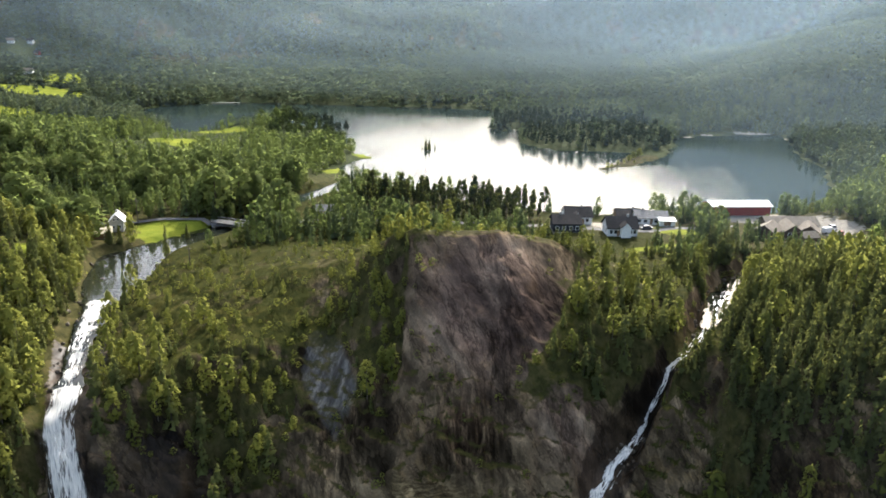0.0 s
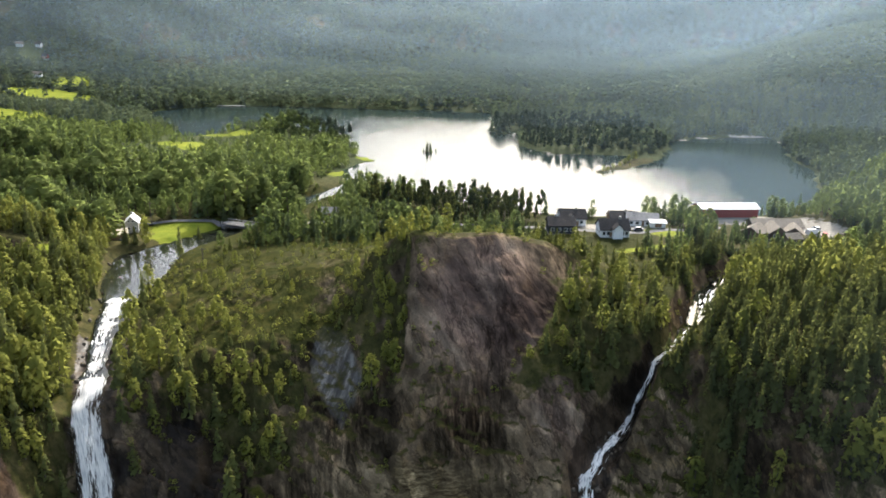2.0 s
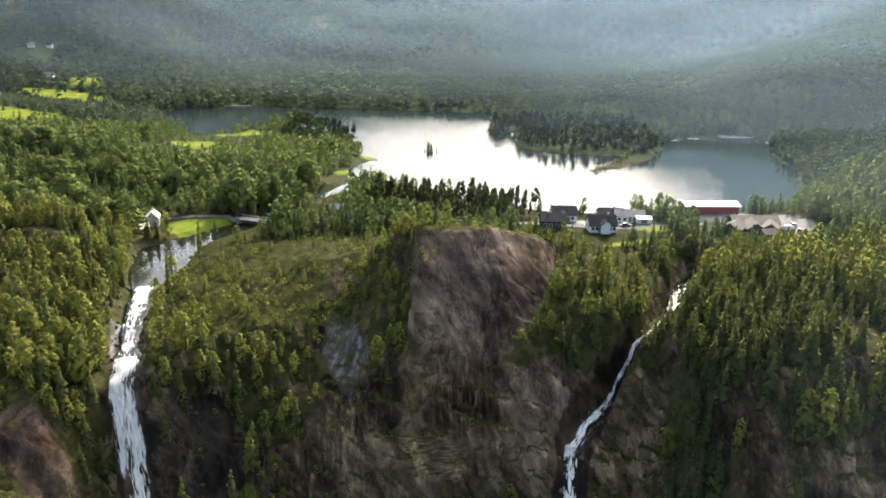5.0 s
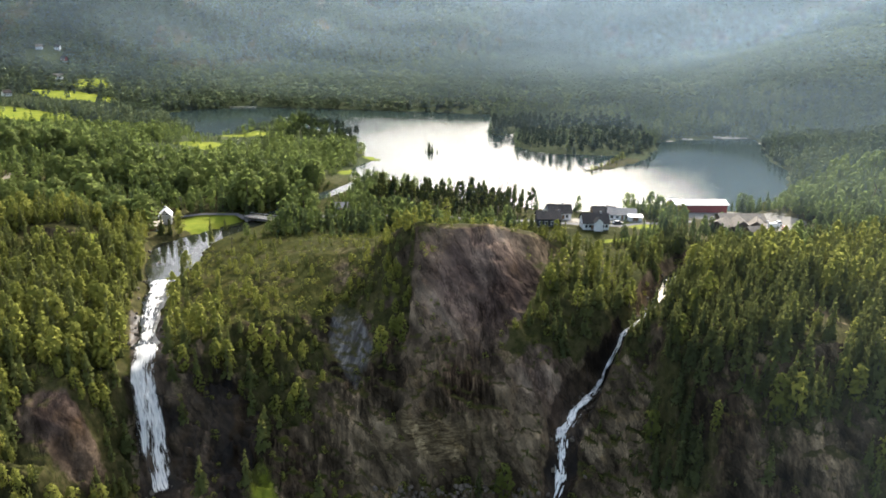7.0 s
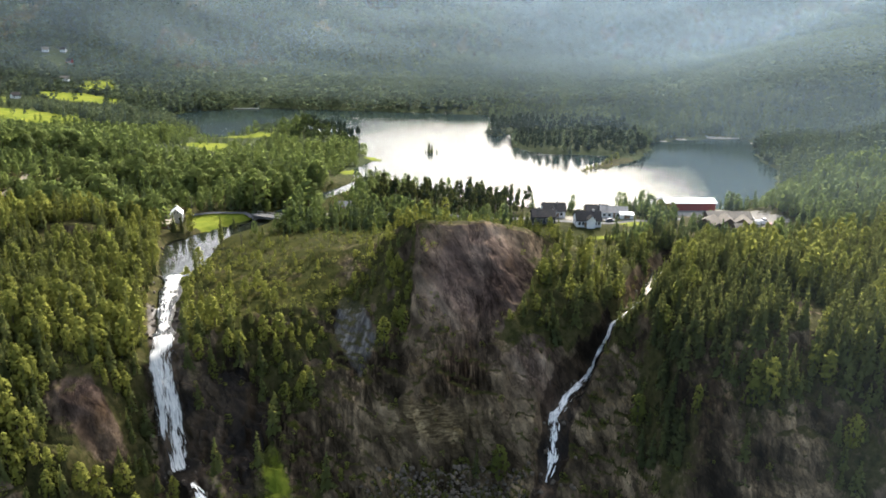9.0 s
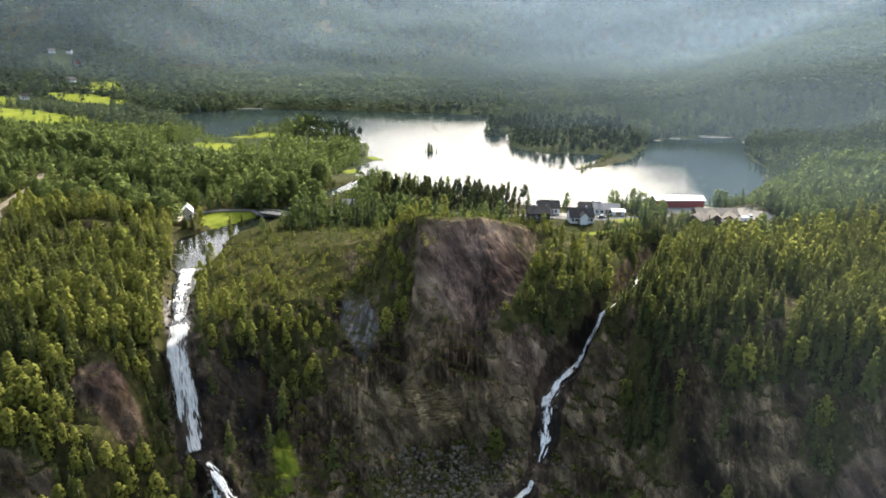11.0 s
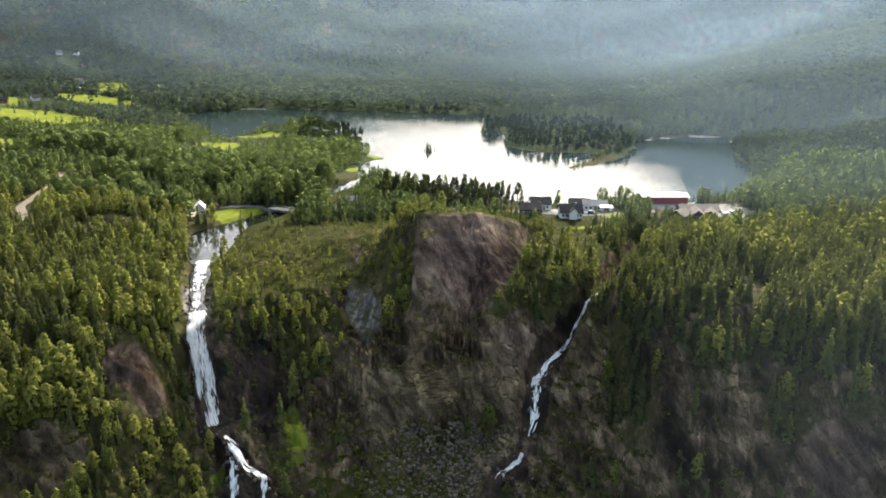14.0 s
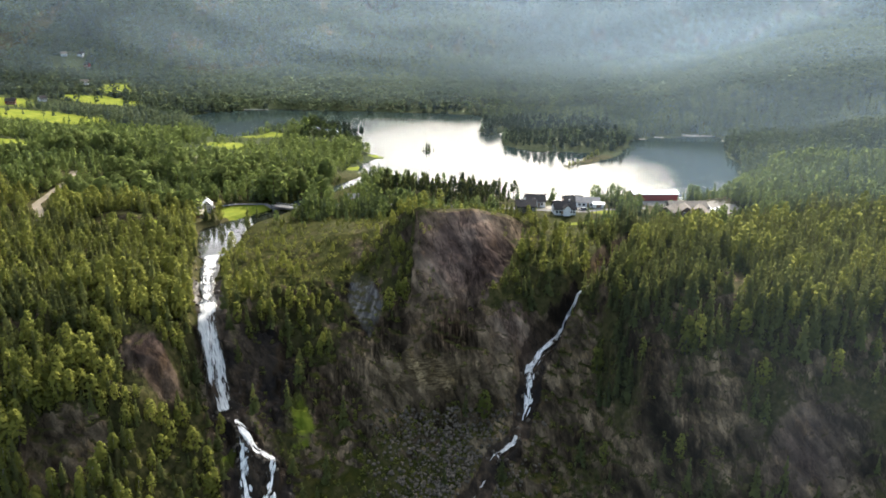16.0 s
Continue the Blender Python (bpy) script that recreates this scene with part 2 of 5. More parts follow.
# ---- materials ----
def material(name):
    m = bpy.data.materials.new(name)
    m.use_nodes = True
    n, l = m.node_tree.nodes, m.node_tree.links
    return m, n, l, n["Principled BSDF"]


def tex_noise(n, l, scale, detail=4, rough=0.6, vec=None):
    t = n.new("ShaderNodeTexNoise")
    t.inputs["Scale"].default_value, t.inputs["Detail"].default_value, t.inputs["Roughness"].default_value = scale, detail, rough
    if vec is not None:
        l.new(vec, t.inputs["Vector"])
    return t.outputs[0]


def ramp(n, l, fac, stops):
    r = n.new("ShaderNodeValToRGB")
    el = r.color_ramp.elements
    while len(el) < len(stops):
        el.new(0.5)
    for e, (p, c) in zip(el, stops):
        e.position, e.color = p, (*c, 1) if len(c) == 3 else c
    l.new(fac, r.inputs[0])
    return r.outputs[0]


def mix(n, l, fac, a, b, mode="MIX"):
    m = n.new("ShaderNodeMix")
    m.data_type, m.blend_type = "RGBA", mode
    for sock, v in ((m.inputs[0], fac), (m.inputs[6], a), (m.inputs[7], b)):
        if isinstance(v, bpy.types.NodeSocket):
            l.new(v, sock)
        else:
            sock.default_value = v if not isinstance(v, tuple) or len(v) == 4 else (*v, 1)
    return m.outputs[2]


def calc(n, l, op, a, b=0.0):
    m = n.new("ShaderNodeMath")
    m.operation = op
    for sock, v in zip(m.inputs, (a, b)):
        if isinstance(v, bpy.types.NodeSocket):
            l.new(v, sock)
        else:
            sock.default_value = v
    return m.outputs[0]


def attr(n, name):
    a = n.new("ShaderNodeAttribute")
    a.attribute_name = name
    return a.outputs["Fac"]


def coords(n, l, scale=(1, 1, 1)):
    g = n.new("ShaderNodeNewGeometry")
    m = n.new("ShaderNodeMapping")
    m.inputs["Scale"].default_value = scale
    l.new(g.outputs["Position"], m.inputs[0])
    return m.outputs[0]


def bumped(n, l, bsdf, value, strength, distance):
    b = n.new("ShaderNodeBump")
    b.inputs["Strength"].default_value, b.inputs["Distance"].default_value = strength, distance
    l.new(value, b.inputs["Height"])
    l.new(b.outputs[0], bsdf.inputs["Normal"])


def ground_material():
    m, n, l, b = material("ground")
    pos = coords(n, l)
    warp = n.new("ShaderNodeVectorMath")
    warp.operation = "MULTIPLY_ADD"
    wobble = n.new("ShaderNodeTexNoise")
    wobble.inputs["Scale"].default_value = 0.12
    l.new(pos, wobble.inputs["Vector"])
    l.new(wobble.outputs["Color"], warp.inputs[0])
    warp.inputs[1].default_value = (2.5, 2.5, 2.5)
    l.new(pos, warp.inputs[2])

    def laid(scale, turn=0.0):
        q = n.new("ShaderNodeMapping")
        q.inputs["Rotation"].default_value = (0.0, radians(turn), 0.0)
        l.new(warp.outputs[0], q.inputs[0])
        k = n.new("ShaderNodeVectorMath")
        k.operation = "MULTIPLY"
        k.inputs[1].default_value = scale
        l.new(q.outputs[0], k.inputs[0])
        return k.outputs[0]
    faces = tex_noise(n, l, 0.13, 9, 0.54, laid((1.0, 0.6, 0.55), 34))
    rock = ramp(n, l, faces, [(0.34, (0.030, 0.026, 0.021)), (0.46, (0.060, 0.051, 0.041)), (0.56, (0.098, 0.082, 0.066)), (0.70, (0.165, 0.140, 0.115))])
    warm = ramp(n, l, tex_noise(n, l, 0.14, 8, 0.5, laid((1.0, 0.4, 0.22), 40)), [(0.36, (0.056, 0.044, 0.044)), (0.47, (0.092, 0.073, 0.070)), (0.55, (0.116, 0.093, 0.088)), (0.64, (0.200, 0.168, 0.155))])
    rock = mix(n, l, attr(n, "scar"), rock, warm)
    where = tex_noise(n, l, 0.05, 4, 0.55, pos)
    drips = tex_noise(n, l, 0.9, 6, 0.62, laid((1.0, 0.3, 0.07), 3))
    stains = ramp(n, l, drips, [(0.40, (0.30, 0.29, 0.29)), (0.50, (0.85, 0.84, 0.83)), (0.62, (1.35, 1.33, 1.30))])
    rock = mix(n, l, ramp(n, l, where, [(0.46, (0.0,) * 3), (0.60, (0.8,) * 3)]), rock, stains, "MULTIPLY")
    blotch = tex_noise(n, l, 0.055, 5, 0.6, laid((1.0, 0.8, 0.7), 20))
    rock = mix(n, l, 1.0, rock, ramp(n, l, blotch, [(0.38, (0.50, 0.49, 0.49)), (0.50, (0.92, 0.91, 0.90)), (0.62, (1.30, 1.27, 1.22))]), "MULTIPLY")
    beds = tex_noise(n, l, 0.26, 7, 0.6, laid((1.0, 0.3, 0.16), 38))
    rock = mix(n, l, 0.65, rock, ramp(n, l, beds, [(0.38, (0.48, 0.46, 0.45)), (0.50, (1, 1, 1)), (0.63, (1.6, 1.55, 1.50))]), "MULTIPLY")
    seam = calc(n, l, "ABSOLUTE", calc(n, l, "SUBTRACT", tex_noise(n, l, 0.15, 6, 0.6, laid((1.0, 0.4, 0.25), 30)), 0.5))
    cracks = calc(n, l, "MINIMUM", seam, 0.06)
    rock = mix(n, l, 0.7, rock, ramp(n, l, seam, [(0.0, (0.35, 0.34, 0.33)), (0.008, (0.60, 0.59, 0.58)), (0.020, (1.18, 1.16, 1.14)), (0.06, (1, 1, 1))]), "MULTIPLY")
    # dark drip streaks; the mask also puts overhang shade into the colour
    rock = mix(n, l, attr(n, "stain_shade"), rock, mix(n, l, 1.0, rock, ramp(n, l, drips, [(0.42, (0.22, 0.20, 0.21)), (0.55, (0.50, 0.46, 0.46)), (0.66, (1.0, 0.96, 0.94))]), "MULTIPLY"))
    rock = mix(n, l, attr(n, "tan"), rock, ramp(n, l, tex_noise(n, l, 0.8, 6, 0.65, laid((0.35, 0.5, 1.6), 4)), [(0.36, (0.045, 0.034, 0.022)), (0.5, (0.13, 0.105, 0.070)), (0.64, (0.26, 0.215, 0.15))]))
    # tone steps from block to block stand in for light on broken faces
    def blocks(scale, vec, low, high):
        v = n.new("ShaderNodeTexVoronoi")
        v.inputs["Scale"].default_value = scale
        l.new(vec, v.inputs["Vector"])
        return ramp(n, l, v.outputs["Color"], [(0.15, (low, low, low * 0.98)), (0.85, (high, high, high * 0.96))])
    rough_pos = n.new("ShaderNodeVectorMath")
    rough_pos.operation = "MULTIPLY_ADD"
    shake = n.new("ShaderNodeTexNoise")
    shake.inputs["Scale"].default_value, shake.inputs["Detail"].default_value = 0.7, 4
    l.new(pos, shake.inputs["Vector"])
    l.new(shake.outputs["Color"], rough_pos.inputs[0])
    rough_pos.inputs[1].default_value = (2.2, 2.2, 2.2)
    l.new(laid((1.0, 0.6, 0.42), 24), rough_pos.inputs[2])
    whole = calc(n, l, "SUBTRACT", 0.95, calc(n, l, "MULTIPLY", attr(n, "scar"), 0.65))
    rock = mix(n, l, whole, rock, blocks(0.22, rough_pos.outputs[0], 0.55, 1.45), "MULTIPLY")
    rock = mix(n, l, whole, rock, blocks(0.62, rough_pos.outputs[0], 0.70, 1.32), "MULTIPLY")
    rock = mix(n, l, 1.0, rock, (1.08, 0.97, 0.80), "MULTIPLY")
    grit = tex_noise(n, l, 2.2, 6, 0.7, pos)
    rock = mix(n, l, 0.5, rock, ramp(n, l, grit, [(0.34, (0.58, 0.57, 0.55)), (0.5, (1, 1, 1)), (0.66, (1.42, 1.40, 1.36))]), "MULTIPLY")
    pale = ramp(n, l, tex_noise(n, l, 0.7, 7, 0.65, laid((1.0, 0.3, 0.09), -22)), [(0.36, (0.042, 0.038, 0.034)), (0.5, (0.075, 0.069, 0.062)), (0.62, (0.16, 0.148, 0.132))])
    torn = calc(n, l, "ADD", attr(n, "pale"), calc(n, l, "MULTIPLY", calc(n, l, "SUBTRACT", faces, 0.5), 1.6))
    rock = mix(n, l, ramp(n, l, torn, [(0.35, (0, 0, 0)), (0.60, (1, 1, 1))]), rock, pale)
    lichen = ramp(n, l, tex_noise(n, l, 0.13, 7, 0.7, pos), [(0.56, (0, 0, 0)), (0.68, (0.75,) * 3)])
    rock = mix(n, l, lichen, rock, mix(n, l, 1.0, rock, (1.55, 1.45, 1.15), "MULTIPLY"))
    relief = calc(n, l, "ADD", calc(n, l, "ADD", faces, calc(n, l, "MULTIPLY", beds, 0.35)), calc(n, l, "MULTIPLY", calc(n, l, "MINIMUM", cracks, 0.06), 2.5))
    patchy = tex_noise(n, l, 0.35, 7, 0.7, pos)
    moss = ramp(n, l, patchy, [(0.3, (0.009, 0.011, 0.003)), (0.44, (0.016, 0.018, 0.004)), (0.58, (0.040, 0.038, 0.008)), (0.74, (0.066, 0.042, 0.016))])
    moss = mix(n, l, ramp(n, l, tex_noise(n, l, 0.05, 4, 0.6, pos), [(0.35, (0, 0, 0)), (0.7, (1, 1, 1))]), moss, (0.024, 0.027, 0.006))
    # brown heath and wood floor; on steep ground shade is mixed into it
    heath_shade = ramp(n, l, patchy, [(0.3, (0.014, 0.014, 0.007)), (0.5, (0.042, 0.040, 0.014)), (0.72, (0.082, 0.064, 0.030))])
    moss = mix(n, l, attr(n, "heath_shade"), moss, heath_shade)
    meadow = ramp(n, l, tex_noise(n, l, 0.12, 6, 0.6, pos), [(0.3, (0.085, 0.112, 0.012)), (0.7, (0.165, 0.175, 0.022))])
    gravel = ramp(n, l, tex_noise(n, l, 1.2, 5, 0.7, pos), [(0.3, (0.17, 0.155, 0.13)), (0.7, (0.30, 0.275, 0.235))])
    edge = tex_noise(n, l, 0.45, 6, 0.7, pos)

    def mask(name):
        return ramp(n, l, calc(n, l, "ADD", attr(n, name), calc(n, l, "MULTIPLY", calc(n, l, "SUBTRACT", edge, 0.5), 0.9)), [(0.42, (0, 0, 0)), (0.58, (1, 1, 1))])
    up = n.new("ShaderNodeSeparateXYZ")
    l.new(n.new("ShaderNodeNewGeometry").outputs["Normal"], up.inputs[0])
    ledge = calc(n, l, "ADD", up.outputs[2], calc(n, l, "MULTIPLY", calc(n, l, "SUBTRACT", edge, 0.5), 0.9))
    ledge = calc(n, l, "SUBTRACT", ledge, calc(n, l, "ADD", calc(n, l, "MULTIPLY", attr(n, "scar"), 0.2), calc(n, l, "MULTIPLY", attr(n, "wet_shade"), 0.35)))
    turf = ramp(n, l, patchy, [(0.3, (0.013, 0.015, 0.005)), (0.55, (0.034, 0.033, 0.010)), (0.72, (0.066, 0.052, 0.020))])
    rock = mix(n, l, ramp(n, l, ledge, [(0.74, (0, 0, 0)), (0.90, (0.9,) * 3)]), rock, turf)
    moss = mix(n, l, attr(n, "far"), moss, ramp(n, l, patchy, [(0.3, (0.018, 0.024, 0.010)), (0.7, (0.046, 0.056, 0.022))]))
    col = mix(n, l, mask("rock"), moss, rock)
    col = mix(n, l, mask("meadow"), col, meadow)
    col = mix(n, l, mask("gravel"), col, gravel)
    wet_shade_mask = mask("wet_shade")
    col = mix(n, l, wet_shade_mask, col, mix(n, l, 1.0, col, (0.30, 0.29, 0.30), "MULTIPLY"))
    l.new(col, b.inputs["Base Color"])
    l.new(ramp(n, l, wet_shade_mask, [(0, (0.85,) * 3), (1, (0.42,) * 3)]), b.inputs["Roughness"])
    l.new(ramp(n, l, wet_shade_mask, [(0, (0.02,) * 3), (1, (0.08,) * 3)]), b.inputs["Specular IOR Level"])
    bumped(n, l, b, relief, 0.8, 1.2)
    return m


def leaf_material(name, dark, light, per_object, through_leaf):
    m, n, l, b = material(name)
    if per_object:
        own = n.new("ShaderNodeObjectInfo").outputs["Random"]
    else:
        own = attr(n, "tint")
    geo = n.new("ShaderNodeNewGeometry")
    f = calc(n, l, "ADD", calc(n, l, "MULTIPLY", own, 0.92), calc(n, l, "MULTIPLY", geo.outputs["Random Per Island"], 0.08))
    col = ramp(n, l, f, [(0.15, dark), (0.85, light)])
    l.new(col, b.inputs["Base Color"])
    b.inputs["Roughness"].default_value = 0.9
    b.inputs["Specular IOR Level"].default_value = 0.03
    t = n.new("ShaderNodeBsdfTranslucent")
    l.new(mix(n, l, 0.5, col, through_leaf, "MIX"), t.inputs[0])
    s = n.new("ShaderNodeMixShader")
    s.inputs[0].default_value = 0.48
    l.new(b.outputs[0], s.inputs[1])
    l.new(t.outputs[0], s.inputs[2])
    l.new(s.outputs[0], n["Material Output"].inputs[0])
    return m


def plain(name, a, b2, scale=1.5, rough=0.7, stretch=(1, 1, 1), bump_by=0.0, spec=0.2):
    """A surface that varies between two colours, coarse and fine."""
    m, n, l, b = material(name)
    pos = coords(n, l, stretch)
    f = calc(n, l, "ADD", calc(n, l, "MULTIPLY", tex_noise(n, l, scale, 5, 0.65, pos), 0.7), calc(n, l, "MULTIPLY", tex_noise(n, l, scale * 0.17, 3, 0.5, pos), 0.3))
    l.new(ramp(n, l, f, [(0.35, a), (0.65, b2)]), b.inputs["Base Color"])
    b.inputs["Roughness"].default_value = rough
    b.inputs["Specular IOR Level"].default_value = spec
    if bump_by:
        bumped(n, l, b, f, 0.5, bump_by)
    return m


def water_material(name, body, ripple):
    m, n, l, b = material(name)
    pos = coords(n, l)
    b.inputs["Base Color"].default_value = (*body, 1)
    b.inputs["IOR"].default_value = 1.33
    b.inputs["Specular IOR Level"].default_value = 0.5
    l.new(ramp(n, l, attr(n, "ripple_zone"), [(0.0, (ripple * 0.5,) * 3), (1.0, (ripple * 1.25,) * 3)]), b.inputs["Roughness"])
    bumped(n, l, b, tex_noise(n, l, 0.6, 4, 0.6, pos), 0.25, 0.10)
    return m


def foam_material():
    m, n, l, b = material("white_water")
    pos = coords(n, l, (1.6, 0.5, 0.16))
    f = tex_noise(n, l, 1.3, 7, 0.7, pos)
    l.new(ramp(n, l, f, [(0.32, (0.24, 0.26, 0.28)), (0.44, (0.62, 0.61, 0.58)), (0.54, (0.80, 0.78, 0.73))]), b.inputs["Base Color"])
    b.inputs["Roughness"].default_value = 0.5
    b.inputs["Subsurface Weight"].default_value = 0.0
    bumped(n, l, b, f, 0.8, 0.6)
    return m


def veil_material():
    """Thin falling water: white streaks along the flow with gaps between them."""
    m, n, l, b = material("falling_water")
    c = n.new("ShaderNodeCombineXYZ")
    l.new(attr(n, "across"), c.inputs[0])
    l.new(calc(n, l, "MULTIPLY", attr(n, "along"), 0.085), c.inputs[1])
    l.new(attr(n, "layer"), c.inputs[2])
    fine = tex_noise(n, l, 3.4, 6, 0.65, c.outputs[0])
    broad = tex_noise(n, l, 0.7, 4, 0.6, c.outputs[0])
    l.new(ramp(n, l, fine, [(0.36, (0.26, 0.27, 0.28)), (0.48, (0.68, 0.66, 0.61)), (0.58, (0.90, 0.87, 0.80))]), b.inputs["Base Color"])
    b.inputs["Roughness"].default_value = 0.6
    t = n.new("ShaderNodeBsdfTranslucent")
    t.inputs[0].default_value = (0.8, 0.82, 0.83, 1)
    glow = n.new("ShaderNodeMixShader")
    glow.inputs[0].default_value = 0.35
    l.new(b.outputs[0], glow.inputs[1])
    l.new(t.outputs[0], glow.inputs[2])
    clear = n.new("ShaderNodeBsdfTransparent")
    s = n.new("ShaderNodeMixShader")
    both = calc(n, l, "ADD", calc(n, l, "MULTIPLY", fine, 0.6), calc(n, l, "MULTIPLY", broad, 0.4))
    l.new(ramp(n, l, calc(n, l, "ADD", both, attr(n, "cover")), [(0.90, (0, 0, 0)), (1.10, (0.95,) * 3)]), s.inputs[0])
    l.new(clear.outputs[0], s.inputs[1])
    l.new(glow.outputs[0], s.inputs[2])
    l.new(s.outputs[0], n["Material Output"].inputs[0])
    return m


GROUND = ground_material()
VEIL = veil_material()
LAKE_WATER = water_material("lake_water", (0.012, 0.020, 0.020), 0.11)
RIVER_WATER = water_material("river_water", (0.012, 0.014, 0.010), 0.06)
FOAM = foam_material()
BARK = plain("bark", (0.05, 0.04, 0.03), (0.12, 0.10, 0.08), 3)
BIRCH_BARK = plain("birch_bark", (0.25, 0.23, 0.20), (0.5, 0.48, 0.44), 4)
LEAVES = {}
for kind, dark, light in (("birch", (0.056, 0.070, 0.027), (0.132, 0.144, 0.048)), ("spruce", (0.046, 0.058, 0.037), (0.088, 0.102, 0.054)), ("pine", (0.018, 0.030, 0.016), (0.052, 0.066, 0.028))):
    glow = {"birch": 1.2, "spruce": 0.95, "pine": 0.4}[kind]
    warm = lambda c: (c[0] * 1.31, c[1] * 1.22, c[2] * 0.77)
    # far leaves: darker and bluer, distance haze put into the colour
    hazed = lambda c: (c[0] * 0.74, c[1] * 0.80, c[2] * 1.45)
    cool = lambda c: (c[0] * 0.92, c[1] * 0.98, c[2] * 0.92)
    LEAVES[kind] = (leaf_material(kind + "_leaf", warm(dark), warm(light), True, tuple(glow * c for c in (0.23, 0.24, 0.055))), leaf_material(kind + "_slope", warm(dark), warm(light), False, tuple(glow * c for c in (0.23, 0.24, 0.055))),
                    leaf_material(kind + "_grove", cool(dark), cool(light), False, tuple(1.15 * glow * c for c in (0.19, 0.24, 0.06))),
                    leaf_material(kind + "_far_wood", hazed(dark), hazed(light), False, tuple(0.65 * glow * c for c in (0.17, 0.215, 0.09))))
WHITE_WALL = plain("white_boards", (0.60, 0.60, 0.59), (0.74, 0.74, 0.73), 2, 0.7)
DARK_WALL = plain("dark_boards", (0.014, 0.017, 0.024), (0.032, 0.036, 0.046), 2, 0.8, spec=0.08)
RED_WALL = plain("red_boards", (0.15, 0.016, 0.014), (0.22, 0.026, 0.022), 2, 0.7)
TAN_ROOF = plain("weathered_sheet_roof", (0.10, 0.085, 0.068), (0.19, 0.165, 0.135), 1.2, 0.85, spec=0.1)
GREY_ROOF = plain("grey_roof", (0.12, 0.115, 0.11), (0.20, 0.195, 0.19), 1.2, 0.85, spec=0.1)
DARK_ROOF = plain("dark_tiles", (0.022, 0.020, 0.020), (0.045, 0.040, 0.038), 2, 0.9, spec=0.05)
WHITE_ROOF = plain("pale_sheet_roof", (0.52, 0.52, 0.51), (0.68, 0.68, 0.66), 0.6, 0.7)
CREAM_WALL = plain("cream_boards", (0.27, 0.26, 0.23), (0.40, 0.385, 0.345), 2, 0.7)
CREAM_ROOF = plain("cream_sheet_roof", (0.40, 0.35, 0.25), (0.54, 0.48, 0.36), 0.8, 0.75)
# the shade on the workshop gables is put into this brown
BARN_WALL = plain("shaded_brown_boards", (0.05, 0.034, 0.024), (0.10, 0.070, 0.048), 2, 0.8)
BROWN_WALL = plain("brown_boards", (0.16, 0.10, 0.06), (0.26, 0.17, 0.10), 2, 0.7)
GLASS, _n, _l, _b = material("window_glass")
_b.inputs["Base Color"].default_value, _b.inputs["Roughness"].default_value = (0.02, 0.025, 0.03, 1), 0.08
ASPHALT = plain("asphalt", (0.07, 0.068, 0.066), (0.12, 0.115, 0.11), 0.8, 0.85)
DIRT = plain("dirt", (0.10, 0.085, 0.055), (0.20, 0.165, 0.115), 0.8, 0.9)
CONCRETE = plain("concrete", (0.20, 0.195, 0.185), (0.32, 0.31, 0.29), 1.0, 0.8)

# ---- ground ----
gx = spread(-126, 138, 0.6, -2400, 2400, 1.055)
gy = np.concatenate([spread(92, 200, 0.45, -700, 199, 1.1), spread(201, 300, 0.9, 200.5, 2600, 1.045)[1:]])
gy = np.unique(np.round(gy, 3))
GX, GY = np.meshgrid(gx, gy)
GZ = height(GX, GY)
ground_mesh = shade(raw_mesh("ground", np.stack([GX, GY, GZ], 2).reshape(-1, 3), grid_faces(len(gx), len(gy))))
ground_mesh.materials.append(GROUND)
ground = tagged(new("ground", ground_mesh), "mossy granite upland with steep rock faces and meadows", "ground", kind="structure")
DZX, DZY = np.gradient(GZ, axis=1) / np.gradient(GX, axis=1), np.gradient(GZ, axis=0) / np.gradient(GY, axis=0)
SLOPE = np.hypot(DZX, DZY)


def ground_z(x, y):
    """Height of the ground mesh under x, y."""
    x, y = np.asarray(x, float), np.asarray(y, float)
    i, j = np.clip(np.searchsorted(gx, x) - 1, 0, len(gx) - 2), np.clip(np.searchsorted(gy, y) - 1, 0, len(gy) - 2)
    u, v = (x - gx[i]) / (gx[i + 1] - gx[i]), (y - gy[j]) / (gy[j + 1] - gy[j])
    return (GZ[j, i] * (1 - u) + GZ[j, i + 1] * u) * (1 - v) + (GZ[j + 1, i] * (1 - u) + GZ[j + 1, i + 1] * u) * v


def slope_at(x, y):
    i, j = np.clip(np.searchsorted(gx, x), 0, len(gx) - 1), np.clip(np.searchsorted(gy, y), 0, len(gy) - 1)
    return SLOPE[j, i]


